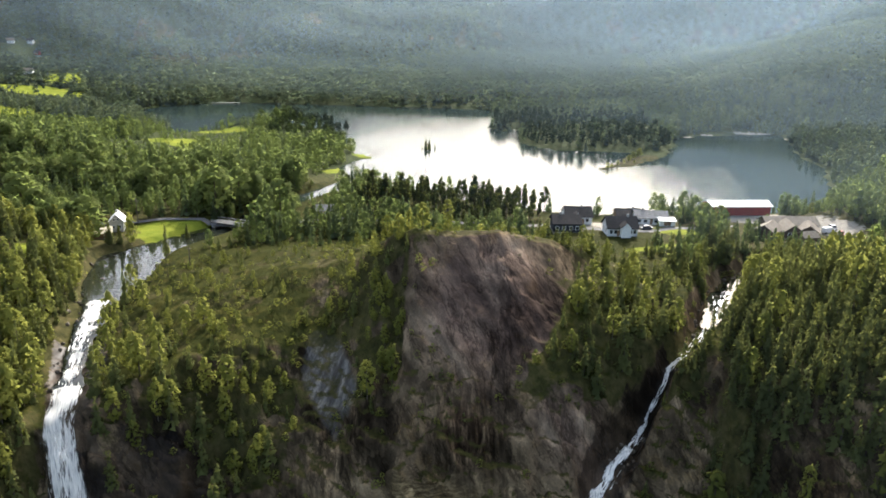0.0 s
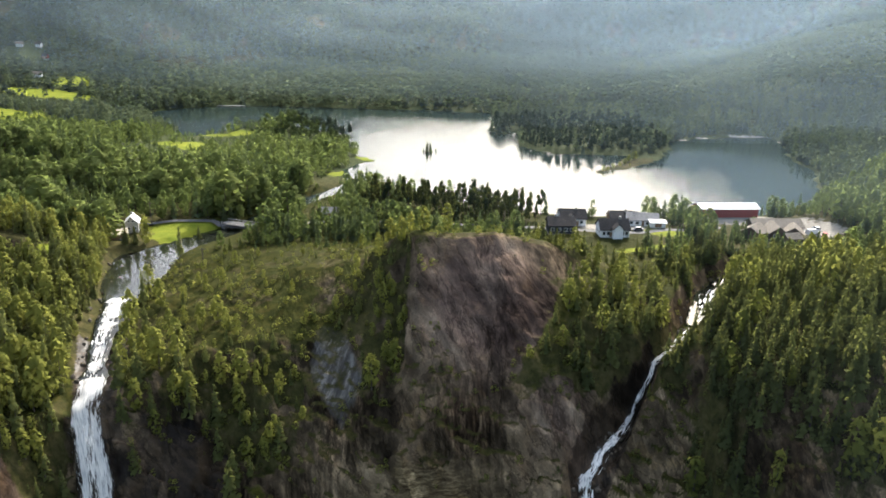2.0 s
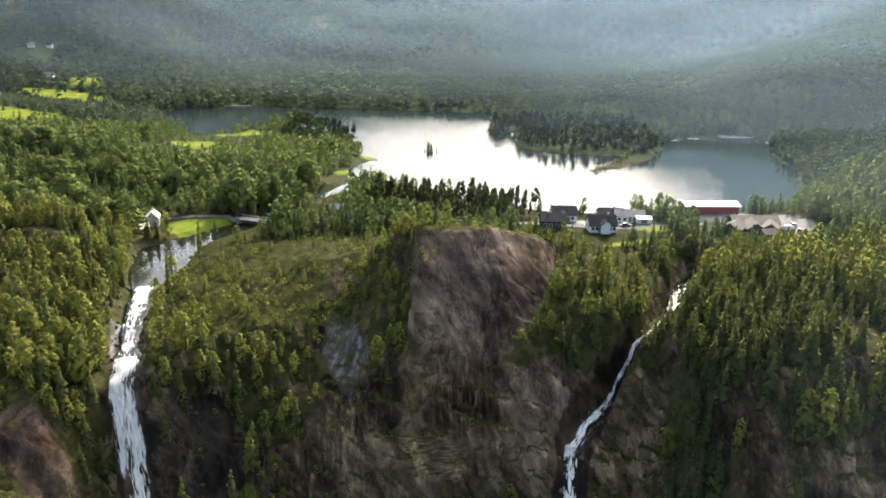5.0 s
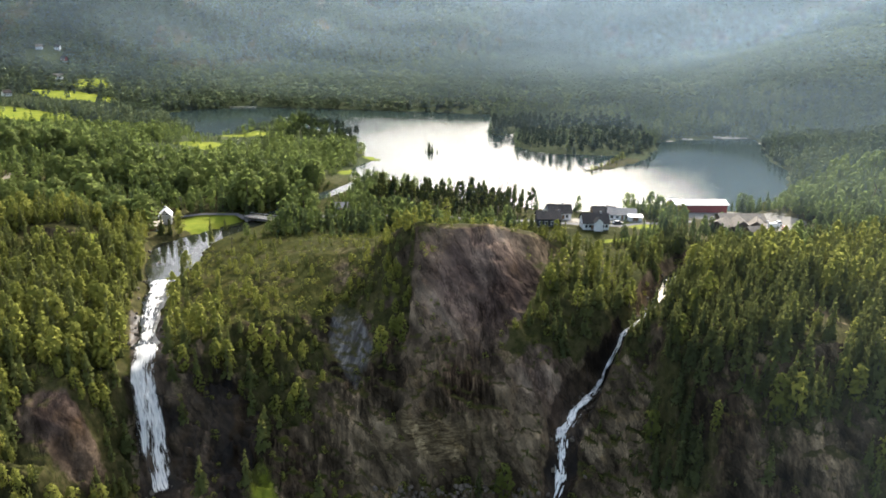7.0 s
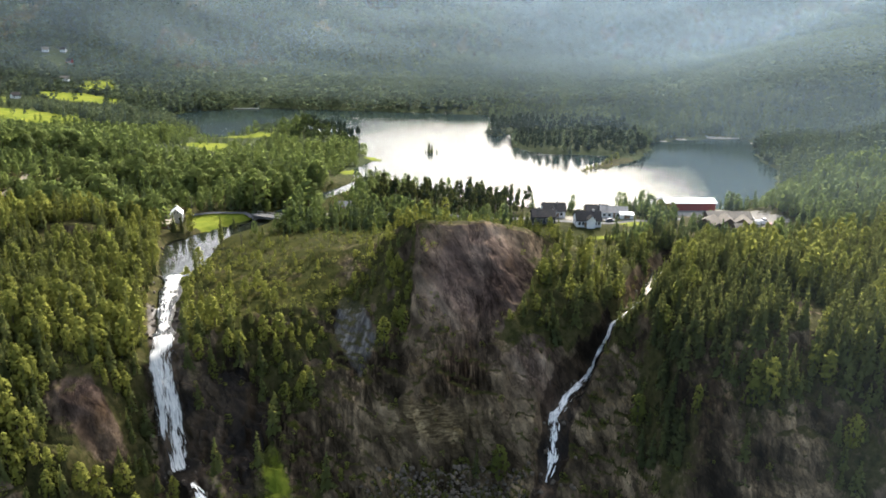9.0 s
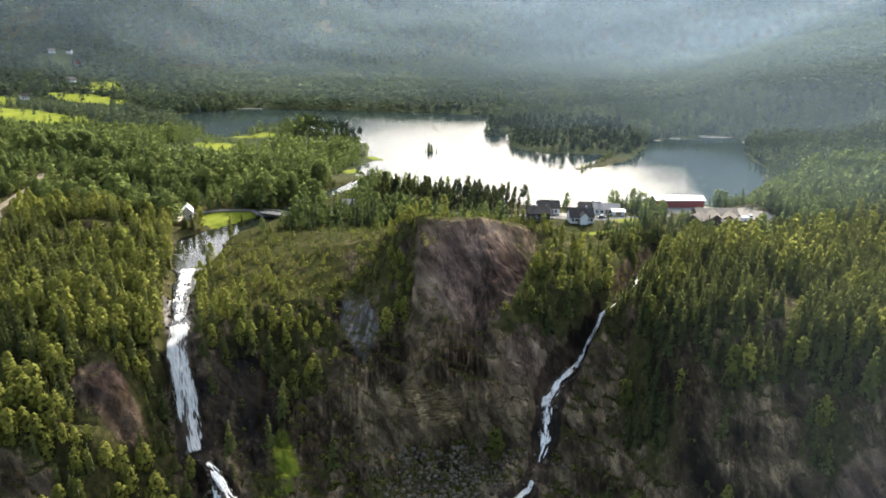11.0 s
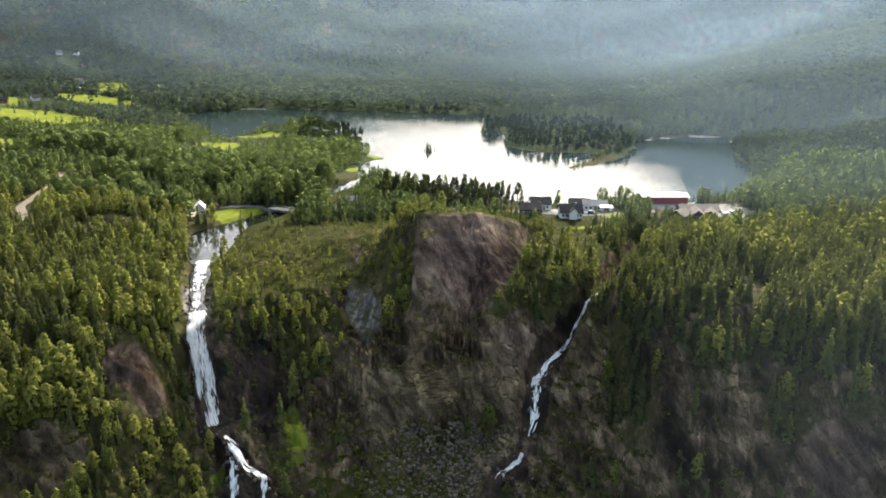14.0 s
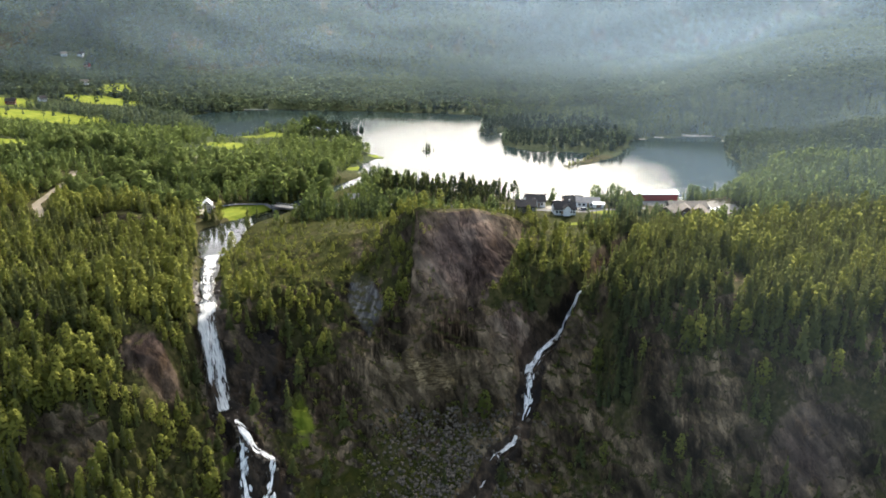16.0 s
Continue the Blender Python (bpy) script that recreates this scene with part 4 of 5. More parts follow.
def woods(name, kinds, x, y, h, pick, n_tris, label, trunk=True, wide=1.0, fat=1.3, patch=38, slim=None, tone=2, vary=0.5, lighter=None):
    """One mesh of many trees: real geometry, joined."""
    VV, FF, TT, MM, NN = [], [], [], [], []
    base = 0
    r = np.random.default_rng(11 + len(x))
    z = ground_z(x, y)
    mats = []
    for ki, kind in enumerate(kinds):
        mats.append(LEAVES[kind][tone])
        for var in range(5):
            sel = np.where((pick == ki) & (np.arange(len(x)) % 5 == var))[0]
            if not len(sel):
                continue
            cv, cn = crown(kind, n_tris, r, fat)
            cf = np.arange(len(cv)).reshape(-1, 3)
            cm = np.full(len(cf), ki)
            if trunk:
                sv, sf = stem(r, 0.8, 3, 0)
                cf = np.concatenate([cf, sf + len(cv)])
                cm = np.concatenate([cm, np.full(len(sf), len(kinds))])
                cv = np.concatenate([cv, sv])
                cn = np.concatenate([cn, sv * [1, 1, 0] / (np.linalg.norm(sv[:, :2], axis=1)[:, None] + 1e-6)])
            m = len(sel)
            a = r.uniform(0, 6.283, m)
            w = h[sel] * r.uniform(0.8, 1.25, m) * wide * (1 if slim is None else slim[sel])
            X = x[sel, None] + w[:, None] * (np.cos(a)[:, None] * cv[:, 0] - np.sin(a)[:, None] * cv[:, 1])
            Y = y[sel, None] + w[:, None] * (np.sin(a)[:, None] * cv[:, 0] + np.cos(a)[:, None] * cv[:, 1])
            Z = z[sel, None] + h[sel, None] * cv[:, 2]
            VV.append(np.stack([X, Y, Z], 2).reshape(-1, 3))
            NN.append(np.stack([np.cos(a)[:, None] * cn[:, 0] - np.sin(a)[:, None] * cn[:, 1], np.sin(a)[:, None] * cn[:, 0] + np.cos(a)[:, None] * cn[:, 1], np.tile(cn[:, 2], (m, 1))], 2).reshape(-1, 3))
            FF.append((cf[None] + (base + np.arange(m) * len(cv))[:, None, None]).reshape(-1, 3))
            MM.append(np.tile(cm, m))
            TT.append(np.repeat(np.clip(vary * r.random(m) + 0.9 * vnoise(x[sel] / patch, y[sel] / patch) - 0.45 + 0.5 * (1 - vary) + (0 if lighter is None else 0.45 * lighter[sel]), 0, 1), len(cv)))
            base += m * len(cv)
    me = raw_mesh(name, np.concatenate(VV), np.concatenate(FF))
    for q in mats:
        me.materials.append(q)
    if trunk:
        me.materials.append(BARK)
    me.polygons.foreach_set("material_index", np.concatenate(MM).astype(np.int32))
    attribute(me, "tint", np.concatenate(TT))
    leaf_normals(me, np.concatenate(NN))
    return tagged(new(name, me), label, "forest", kind="stuff")


CLEAR = [(45, 290, 13), (70, 293, 12), (30, 297, 7), (58, 285, 10), (58, 251, 9), (40, 255, 8), (72, 259, 8), (79, 263, 7), (112, 284, 9), (104, 292, 10), (120, 294, 10), (128, 257, 11), (138, 262, 9), (-108, 256, 8), (-98, 259, 8), (-88, 262, 8), (-92, 254, 6), (-193, 221, 4), (-194, 230, 5), (-195, 240, 6), (-196, 250, 5), (-199, 266, 5), (-202, 274, 6), (-55, 409, 11), (-66, 346, 9), (-62, 366, 8), (-100.5, 120, 8.5), (-99, 112, 6), (-147, 213, 9), (-155, 211, 7), (-139, 210, 7), (107.5, 152, 6), (106, 145, 5), (-118.5, 238, 6), (-95, 246, 8), (-88, 254, 9), (-80, 262, 8), (-78, 252, 8), (-86, 244, 8), (-93, 237, 7), (-76, 268, 5), (-121, 246, 7), (-117, 251, 6), (100, 424, 4), (-127, 263, 9), (-130, 252, 8), (58, 257, 13), (40, 268, 12), (76, 270, 13), (112, 293, 12), (124, 290, 13), (134, 266, 17), (-53, 281, 5), (122, 219, 6), (66, 270, 14), (124, 205, 4), (-34, 164, 6), (-33, 170, 6), (-396, 676, 13), (-396, 540, 14), (-450, 772, 13), (-461, 770, 12), (-438, 762, 11), (-383, 566, 14)]
ROADS = {"dirt_road": [(-184, 210), (-189, 218), (-195, 226), (-196, 238), (-197, 250), (-198, 262), (-202, 274), (-206, 286)], "village_road": [(-175, 258), (-140, 262), (-125, 266), (-113, 272), (-100, 272), (-76, 267), (-50, 275), (-15, 278), (20, 272), (48, 266), (70, 264), (92, 270), (106, 279)]}


def allowed(x, y, rock_limit=0.45):
    """Where a tree may stand: not in water, on bare rock, on meadow, in a yard or in a gap left for the camera's view.
    """
    ok = lake_distance(x, y) > 1.5
    for course in (RIVER, BRANCH, STREAM):
        d, level, width = stream_at(course, x, y)
        ok &= d > width * 0.62 + np.where(level > -2, 0.6, 2.6)
    ok &= rockiness(x, y, slope_at(x, y)) + 0.45 * fbm(x / 7, y / 5, 3) < rock_limit + np.where(x > 62, np.where(y < 126, 0.0, 0.2), np.where(x < -65, 0.25, 0.0))
    ok &= (meadowness(x, y) < 0.5) | ((y > 425) & (vnoise(x * 0.31, y * 0.27) > 0.80))
    ok &= gravelness(x, y) < 0.4
    ok &= ~((x > 70) & (x < 132) & (y > 380) & (y < 452) & (y > 1.05 * (x - 78) + 375))
    for line in ROADS.values():
        ok &= stream_at([(a, b, 0, 1) for a, b in line], x, y)[0] > 2.6
    for cx, cy, cr in CLEAR:
        ok &= np.hypot(x - cx, y - cy) > cr
    return ok


def scatter(x0, x1, y0, y1, step, r):
    """Jittered places over an oblong."""
    X, Y = np.meshgrid(np.arange(x0, x1, step), np.arange(y0, y1, step))
    return (X + r.uniform(-0.5, 0.5, X.shape) * step).ravel(), (Y + r.uniform(-0.5, 0.5, X.shape) * step).ravel()


def density(x, y):
    """How thickly the wood stands."""
    d = np.full(x.shape, 0.95)
    open_top = smooth((92 - np.abs(x + 15)) / 14) * smooth((y - 150) / 20) * smooth((248 - y) / 20)
    d = d * (1 - (0.60 + 0.27 * smooth((y - 180) / 20)) * open_top)
    d = np.where((x > 18) & (x < 60) & (y > 160) & (y < 208), 1.0, d)
    d = np.where((x > -42) & (x < -13) & (y > 160) & (y < 200), 0.9, d)
    d = np.where((np.abs(x + 12) < 48) & (y > 205) & (y < 250), d * 0.6, d)
    face = smooth((y - 90) / 15) * smooth((178 - y) / 12) * smooth((70 - np.abs(x + 8)) / 10)
    d = np.where(face > 0.5, np.where(x < -30, np.where(y > 144, 0.9, 0.22), np.where(y > 145, 0.45, 0.10)), d)
    d = np.where((x < -110) & (y > 255), d * 0.9, d)
    gully = np.maximum(np.exp(-((x - 79 - 0.1 * (y - 105)) / 3.5) ** 2), np.exp(-((x - 103) / 2.5) ** 2))
    d = np.where((x > 63) & (y < 123 + 9 * fbm(x / 11, y / 30, 3)), 0.10 + 0.8 * gully, d)
    return d * (0.65 + 0.7 * vnoise(x / 13, y / 13))


tr = np.random.default_rng(3)
x, y = scatter(-300, 300, 60, 345, 3.3, tr)
x2, y2 = scatter(-300, 300, 60, 245, 3.9, tr)
extra = (np.abs(x2 + 15) > 78)
x, y = np.concatenate([x, x2[extra]]), np.concatenate([y, y2[extra]])
ok = allowed(x, y) & (tr.random(len(x)) < density(x, y)) & (np.abs(x) < 22 + 0.62 * (y + 110))
x, y = x[ok], y[ok]
h = (4.0 + 8.0 * tr.random(len(x)) ** 1.3) * (0.75 + 0.55 * vnoise(x / 25, y / 25))
pine_zone = (np.hypot((x - 0) / 42, (y - 292) / 26) < 1)
pick = np.where(tr.random(len(x)) < np.where((x < -60) & (y > 240), 0.68, 0.45) + 0.6 * fbm(x / 40, y / 40, 2), 0, 1)
pick = np.where((pick == 0) & (((x > 58) & (y < 262) & (tr.random(len(x)) < 0.7))), 1, pick)
pick = np.where(pine_zone, 2, pick)
h = np.where(pine_zone, h * 1.1, h)
h = np.where((np.abs(x + 10) < 75) & (y > 165) & (y < 245), h * np.where((x > 24) & (y < 208), 0.9, 0.65), h)
slim = np.where((np.abs(x + 15) > 72) & (y < 255), 0.90, 1.0)
h = np.where(slim < 1, h * 1.14, h)
h = np.where((x > 92) & (x < 152) & (y > 236) & (y < 300), h * 0.6, h)
h = np.where((x > 110) & (x < 148) & (y > 222) & (y < 262), h * 0.55, h)
h = np.where((x > 28) & (x < 84) & (y > 218) & (y < 262), h * 0.6, h)
h = np.where((x > -208) & (x < -172) & (y > 196) & (y < 282), h * 0.6, h)
groves = (x < -60) & (y > 240) & (vnoise(x / 22 + 5, y / 22) > 0.60) & (pick == 0)
h = np.where(groves, h * 1.3, h)
slim = np.where(groves, 1.75, np.where(pine_zone, 0.8, slim))
h = h * lowered(x, y)
order = np.argsort(y + 30 * tr.random(len(y)))
single = np.zeros(len(x), bool)
for ki in range(3):
    single[order[pick[order] == ki][:290]] = True
edge = y + 50 * fbm(x / 30, y / 30, 3) + 12 * tr.random(len(y)) < 236
# the last tint paints light onto the groves and both near slopes
for tone, zone, count, leaf in ((1, ~single & edge & ~groves, 140, 1.3), (2, ~single & ~edge & ~groves, 140, 1.3), (2, ~single & groves, 300, 0.95)):
    woods("woodland", ["birch", "spruce", "pine"], x[zone], y[zone], h[zone], pick[zone], count, "dense mixed wood of birch and spruce in summer leaf", slim=slim[zone], fat=leaf, tone=tone, lighter=(0.75 * groves + 0.5 * ((x > 72) & (y < 262)) + 0.35 * ((x < -92) & (y < 240)))[zone])

# single trees
KIND_NAMES = [("birch_tree", "slender birch in fresh green leaf on the slope"), ("spruce_tree", "narrow dark green spruce on the slope"), ("pine_tree", "dark pine with a bare lower trunk")]
for ki, kind in enumerate(("birch", "spruce", "pine")):
    protos = []
    for var in range(6):
        cv, cn = crown(kind, 340, tr)
        cm_ = raw_mesh(kind + "_crown", cv, np.arange(len(cv)).reshape(-1, 3))
        leaf_normals(cm_, cn)
        cm_.materials.append(LEAVES[kind][0])
        sv, sf = stem(tr, 0.85, 5, 5)
        sm_ = raw_mesh(kind + "_trunk", sv, sf)
        sm_.materials.append(BIRCH_BARK if kind == "birch" else BARK)
        protos.append((cm_, sm_))
    if kind == "spruce":
        bank_spruce = protos
    if kind == "birch":
        round_birch = protos
    for t in np.where(single & (pick == ki))[0]:
        cm_, sm_ = protos[t % 6]
        tree = tagged(new(KIND_NAMES[ki][0]), KIND_NAMES[ki][1], "tree", "trees on the slopes")
        hh, ww = h[t], h[t] * slim[t] * (0.85 + 0.4 * ((t * 7919) % 100) / 100)
        tree.matrix_basis = Matrix.LocRotScale((x[t], y[t], float(ground_z(x[t], y[t]))), Euler((0, 0, t * 2.4)), (ww, ww, hh))
        new("crown", cm_).parent = tree
        new("trunk", sm_).parent = tree

# the middle distance and the far shores
x, y = scatter(-420, 420, 345, 640, 4.6, tr)
ok = allowed(x, y, 0.8) & (tr.random(len(x)) < 0.95) & (np.abs(x) < 22 + 0.63 * (y + 110))
x, y = x[ok], y[ok]
h = tr.uniform(6, 11, len(x)) * (0.8 + 0.45 * vnoise(x / 25, y / 25))
pick = np.where(tr.random(len(x)) < np.where(x < 0, 0.62, 0.4) + 0.6 * fbm(x / 50, y / 50, 2), 0, 1)
h = np.where((x > -230) & (x < -125) & (y > 480), h * 0.6, h)
pick = np.where((x > -118) & (x < -66) & (y > 446) & (y < 540), 2, pick)
pick = np.where((x > 15) & (x < 135) & (y > 444) & (y < 570) & (tr.random(len(x)) < 0.75), 2, pick)
h = h * lowered(x, y)
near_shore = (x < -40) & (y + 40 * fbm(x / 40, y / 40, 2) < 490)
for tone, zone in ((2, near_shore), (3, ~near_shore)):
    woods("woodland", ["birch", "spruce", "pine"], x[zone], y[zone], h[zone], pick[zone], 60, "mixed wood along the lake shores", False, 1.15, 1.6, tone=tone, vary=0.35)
x, y = scatter(-950, 950, 600, 1150, 7.6, tr)
x2, y2 = scatter(-1250, 1250, 1150, 1750, 10.5, tr)
x, y = np.concatenate([x, x2]), np.concatenate([y, y2])
ok = allowed(x, y, 0.62) & (np.abs(x) < 30 + 0.63 * (y + 110))
x, y = x[ok], y[ok]
h = tr.uniform(8, 11.5, len(x)) * np.where(y > 1150, 1.25, 1.0)
# fresh green hill; two massifs get shade put into their leaf tint
fresh_hill = np.clip(1.6 * bump(x, y, 430, 760, 190, 120), 0, 1)
pick = np.where(tr.random(len(x)) < 0.42 + 1.1 * fbm(x / 110, y / 150, 3) + 0.5 * fresh_hill - 0.5 * bump(x, y, 190, 1130, 150, 150), 0, 1)
woods("woodland", ["birch", "spruce"], x, y, h, pick, 20, "far woods climbing the mountainside", False, 2.2, 2.0, 70, tone=3, vary=0.16, lighter=1.3 * fresh_hill + 1.5 * fbm(x / 150, y / 190, 3) - 1.2 * bump(x, y, 190, 1130, 150, 150) - 0.6 * bump(x, y, -330, 1050, 120, 160))

# ---- see-through sheets added in place of haze and glare ----
HAZE, mn, ml, mb = material("mist")
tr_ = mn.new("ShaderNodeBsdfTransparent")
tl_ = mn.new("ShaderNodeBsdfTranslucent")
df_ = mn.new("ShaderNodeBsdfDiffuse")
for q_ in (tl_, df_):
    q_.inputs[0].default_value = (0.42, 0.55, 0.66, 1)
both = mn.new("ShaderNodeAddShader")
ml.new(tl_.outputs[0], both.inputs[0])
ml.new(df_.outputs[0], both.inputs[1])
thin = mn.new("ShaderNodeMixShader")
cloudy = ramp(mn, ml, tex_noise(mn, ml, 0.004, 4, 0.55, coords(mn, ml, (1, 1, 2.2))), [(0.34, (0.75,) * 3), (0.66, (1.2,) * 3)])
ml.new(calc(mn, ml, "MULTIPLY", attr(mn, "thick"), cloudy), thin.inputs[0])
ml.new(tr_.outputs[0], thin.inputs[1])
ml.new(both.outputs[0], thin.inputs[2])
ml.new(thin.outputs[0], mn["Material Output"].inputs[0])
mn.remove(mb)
# the two nearest stand before the right slope to lift its darks
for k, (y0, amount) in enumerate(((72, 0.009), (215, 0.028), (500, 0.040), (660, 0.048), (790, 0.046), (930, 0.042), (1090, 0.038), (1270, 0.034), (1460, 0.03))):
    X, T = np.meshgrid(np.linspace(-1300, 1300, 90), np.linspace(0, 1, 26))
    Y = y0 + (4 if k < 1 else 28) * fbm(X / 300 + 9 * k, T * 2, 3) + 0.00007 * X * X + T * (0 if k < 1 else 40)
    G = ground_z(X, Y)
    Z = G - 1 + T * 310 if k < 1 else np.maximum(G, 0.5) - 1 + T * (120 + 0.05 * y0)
    me = shade(raw_mesh("haze_sheet", np.stack([X, Y, Z], 2).reshape(-1, 3), grid_faces(90, 26)))
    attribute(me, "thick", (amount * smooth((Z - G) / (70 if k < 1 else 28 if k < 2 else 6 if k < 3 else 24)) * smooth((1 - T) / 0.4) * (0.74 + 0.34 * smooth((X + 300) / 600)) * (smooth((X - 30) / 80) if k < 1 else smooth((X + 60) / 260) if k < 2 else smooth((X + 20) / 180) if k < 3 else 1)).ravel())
    me.materials.append(HAZE)
    tagged(new("haze_sheet", me), "thin see-through sheet that pales the land behind it like haze", "mist", kind="structure")


# ---- roads ----
def road(name, line, width, mat, label):
    p, d, s = course_points([(a, b, 0, width) for a, b in line], 1.5)
    side = np.stack([d[:, 1], -d[:, 0]], 1)
    u = np.linspace(-0.5, 0.5, 5)
    X = p[:, None, 0] + side[:, None, 0] * u * width
    Y = p[:, None, 1] + side[:, None, 1] * u * width
    Z = np.maximum(ground_z(X, Y), 0.9).max(1, keepdims=True) + 0.10 - 0.3 * np.abs(u) ** 3 + 0 * X
    me = shade(raw_mesh(name, np.stack([X, Y, Z], 2).reshape(-1, 3), grid_faces(5, len(p))))
    me.materials.append(mat)
    tagged(new(name, me), label, "road", kind="structure")


road("dirt_road", ROADS["dirt_road"], 3.8, DIRT, "pale dirt road curving through the wood")
road("village_road", ROADS["village_road"], 3.4, ASPHALT, "narrow grey road past the houses")


# ---- buildings ----
def box(bm, x0, x1, y0, y1, z0, z1):
    v = [bm.verts.new((a, b, c)) for c in (z0, z1) for b in (y0, y1) for a in (x0, x1)]
    for f in ((0, 2, 3, 1), (4, 5, 7, 6), (0, 1, 5, 4), (2, 6, 7, 3), (0, 4, 6, 2), (1, 3, 7, 5)):
        bm.faces.new([v[k] for k in f])


def slab(bm, pts, thick):
    """A sheet through four corners, given thickness downwards."""
    a = [bm.verts.new(p) for p in pts]
    b = [bm.verts.new((p[0], p[1], p[2] - thick)) for p in pts]
    bm.faces.new(a)
    bm.faces.new(b[::-1])
    for k in range(4):
        bm.faces.new((a[k], b[k], b[(k + 1) % 4], a[(k + 1) % 4]))


def gable_roof(bm, L, W, z0, rise, over=0.5, thick=0.22):
    hw = W / 2 + over
    ez = z0 - rise * over / (W / 2)
    for sgn in (-1, 1):
        slab(bm, [(-L / 2 - over, sgn * hw, ez + thick), (L / 2 + over, sgn * hw, ez + thick), (L / 2 + over, 0, z0 + rise + thick), (-L / 2 - over, 0, z0 + rise + thick)][::sgn], thick)


def shell(bm, L, W, h, rise, z0=0.0):
    """Walls with two gables, closed."""
    ring = [(-W / 2, z0), (W / 2, z0), (W / 2, h), (0, h + rise), (-W / 2, h)]
    a = [bm.verts.new((-L / 2, y, z)) for y, z in ring]
    b = [bm.verts.new((L / 2, y, z)) for y, z in ring]
    bm.faces.new(a[::-1])
    bm.faces.new(b)
    for k in range(5):
        bm.faces.new((a[k], a[(k + 1) % 5], b[(k + 1) % 5], b[k]))


def opening(name, parent, face, L, W, u, z, w, h, frame_mat, pane_mat):
    """A window or door proud of a wall: faces f(ront), b(ack), l(eft), r(ight)."""
    def place(bm, grow, proud):
        if face in "fb":
            sy = -1 if face == "f" else 1
            y0, y1 = sorted((sy * W / 2 - sy * 0.05, sy * (W / 2 + proud)))
            box(bm, u - w / 2 - grow, u + w / 2 + grow, y0, y1, z - grow, z + h + grow)
        else:
            sx = -1 if face == "l" else 1
            x0, x1 = sorted((sx * L / 2 - sx * 0.05, sx * (L / 2 + proud)))
            box(bm, x0, x1, u - w / 2 - grow, u + w / 2 + grow, z - grow, z + h + grow)
    bm = bmesh.new()
    place(bm, 0.12, 0.06)
    fr = part(name, bm, frame_mat, parent)
    bm = bmesh.new()
    place(bm, 0.0, 0.09)
    part("pane" if name == "window" else "leaf", bm, pane_mat, fr)


def house(name, label, x, y, turn, L, W, h, rise, wall, roof, windows=(), doors=(), chimney=None, trim=None, porch=None, over=0.5, category="house"):
    z = float(ground_z(x, y))
    root = tagged(new(name), label, category)
    root.matrix_basis = pose(x, y, z, 0, 0, turn)
    bm = bmesh.new()
    box(bm, -L / 2 + 0.1, L / 2 - 0.1, -W / 2 + 0.1, W / 2 - 0.1, -3.0, 0.45)
    part("foundation", bm, CONCRETE, root)
    bm = bmesh.new()
    shell(bm, L, W, h, rise, 0.4)
    part("wall", bm, wall, root)
    bm = bmesh.new()
    gable_roof(bm, L, W, h, rise, over)
    part("roof", bm, roof, root)
    for w in windows:
        opening("window", root, w[0], L, W, *w[1:], trim or WHITE_WALL, GLASS)
    for w in doors:
        opening("door", root, w[0], L, W, *w[1:], trim or WHITE_WALL, BROWN_WALL)
    if chimney is not None:
        bm = bmesh.new()
        box(bm, chimney - 0.4, chimney + 0.4, -0.4, 0.4, h + rise * 0.6, h + rise + 0.9)
        part("chimney", bm, CONCRETE, root)
    if porch:
        u, pw, ph, pr, deep = porch
        bm = bmesh.new()
        shell(bm, deep, pw, ph, pr, 0.4)
        bmesh.ops.transform(bm, matrix=pose(u, -W / 2 - deep * 0.25, 0, 0, 0, 90), verts=bm.verts)
        part("porch", bm, wall, root)
        bm = bmesh.new()
        gable_roof(bm, deep, pw, ph, pr, 0.3)
        bmesh.ops.transform(bm, matrix=pose(u, -W / 2 - deep * 0.25, 0, 0, 0, 90), verts=bm.verts)
        part("porch_roof", bm, roof, root)
    return root


def row(face, us, z, w, h):
    return [(face, u, z, w, h) for u in us]


house("dwelling_house", "white wooden house with a dark tiled roof and gabled porch", 58.8, 260.5, 4, 10.8, 8, 3.4, 3.2, WHITE_WALL, DARK_ROOF,
      row("f", (-4.2, -2.6, 2.9, 4.4), 1.3, 1.0, 1.3) + row("r", (-2, 2), 1.3, 1.0, 1.3) + row("l", (-1.5, 1.5), 1.3, 1.0, 1.3), [("f", -1.6, 0.5, 1.0, 2.0)], 2.5, porch=(0.6, 3.4, 4.2, 1.7, 3.2))
house("dwelling_house", "dark blue timber house with a black roof", 39.5, 263.5, 2, 10, 8, 3.6, 2.4, DARK_WALL, DARK_ROOF,
      row("f", (-3.6, -1.2, 1.4, 3.7), 1.3, 1.1, 1.2), [("r", 1.0, 0.5, 1.0, 2.0)], -2.0)
house("dwelling_house", "white house with a black roof and a small gable", 45.5, 276, 3, 10, 8, 3.4, 2.8, WHITE_WALL, DARK_ROOF,
      row("f", (-3.6, 3.2), 1.3, 1.1, 1.3) + row("r", (-2, 2), 1.3, 1.0, 1.3), [("f", 1.6, 0.5, 1.0, 2.0)], 1.5, porch=(-1.0, 3.0, 3.8, 1.5, 2.4))
house("dwelling_house", "low brown house with a dark roof", 66, 282, 3, 9, 7, 3.0, 2.2, BROWN_WALL, DARK_ROOF, row("f", (-2.8, 0, 2.8), 1.2, 1.1, 1.1), (), 2.0)
house("dwelling_house", "white bungalow with a pale grey roof", 73.5, 276.5, -4, 12, 7.5, 2.9, 2.0, WHITE_WALL, GREY_ROOF, row("f", (-4.5, -2.2, 1.8, 4.4), 1.1, 1.3, 1.1), [("f", 0, 0.5, 1.0, 2.0)], -3.0)
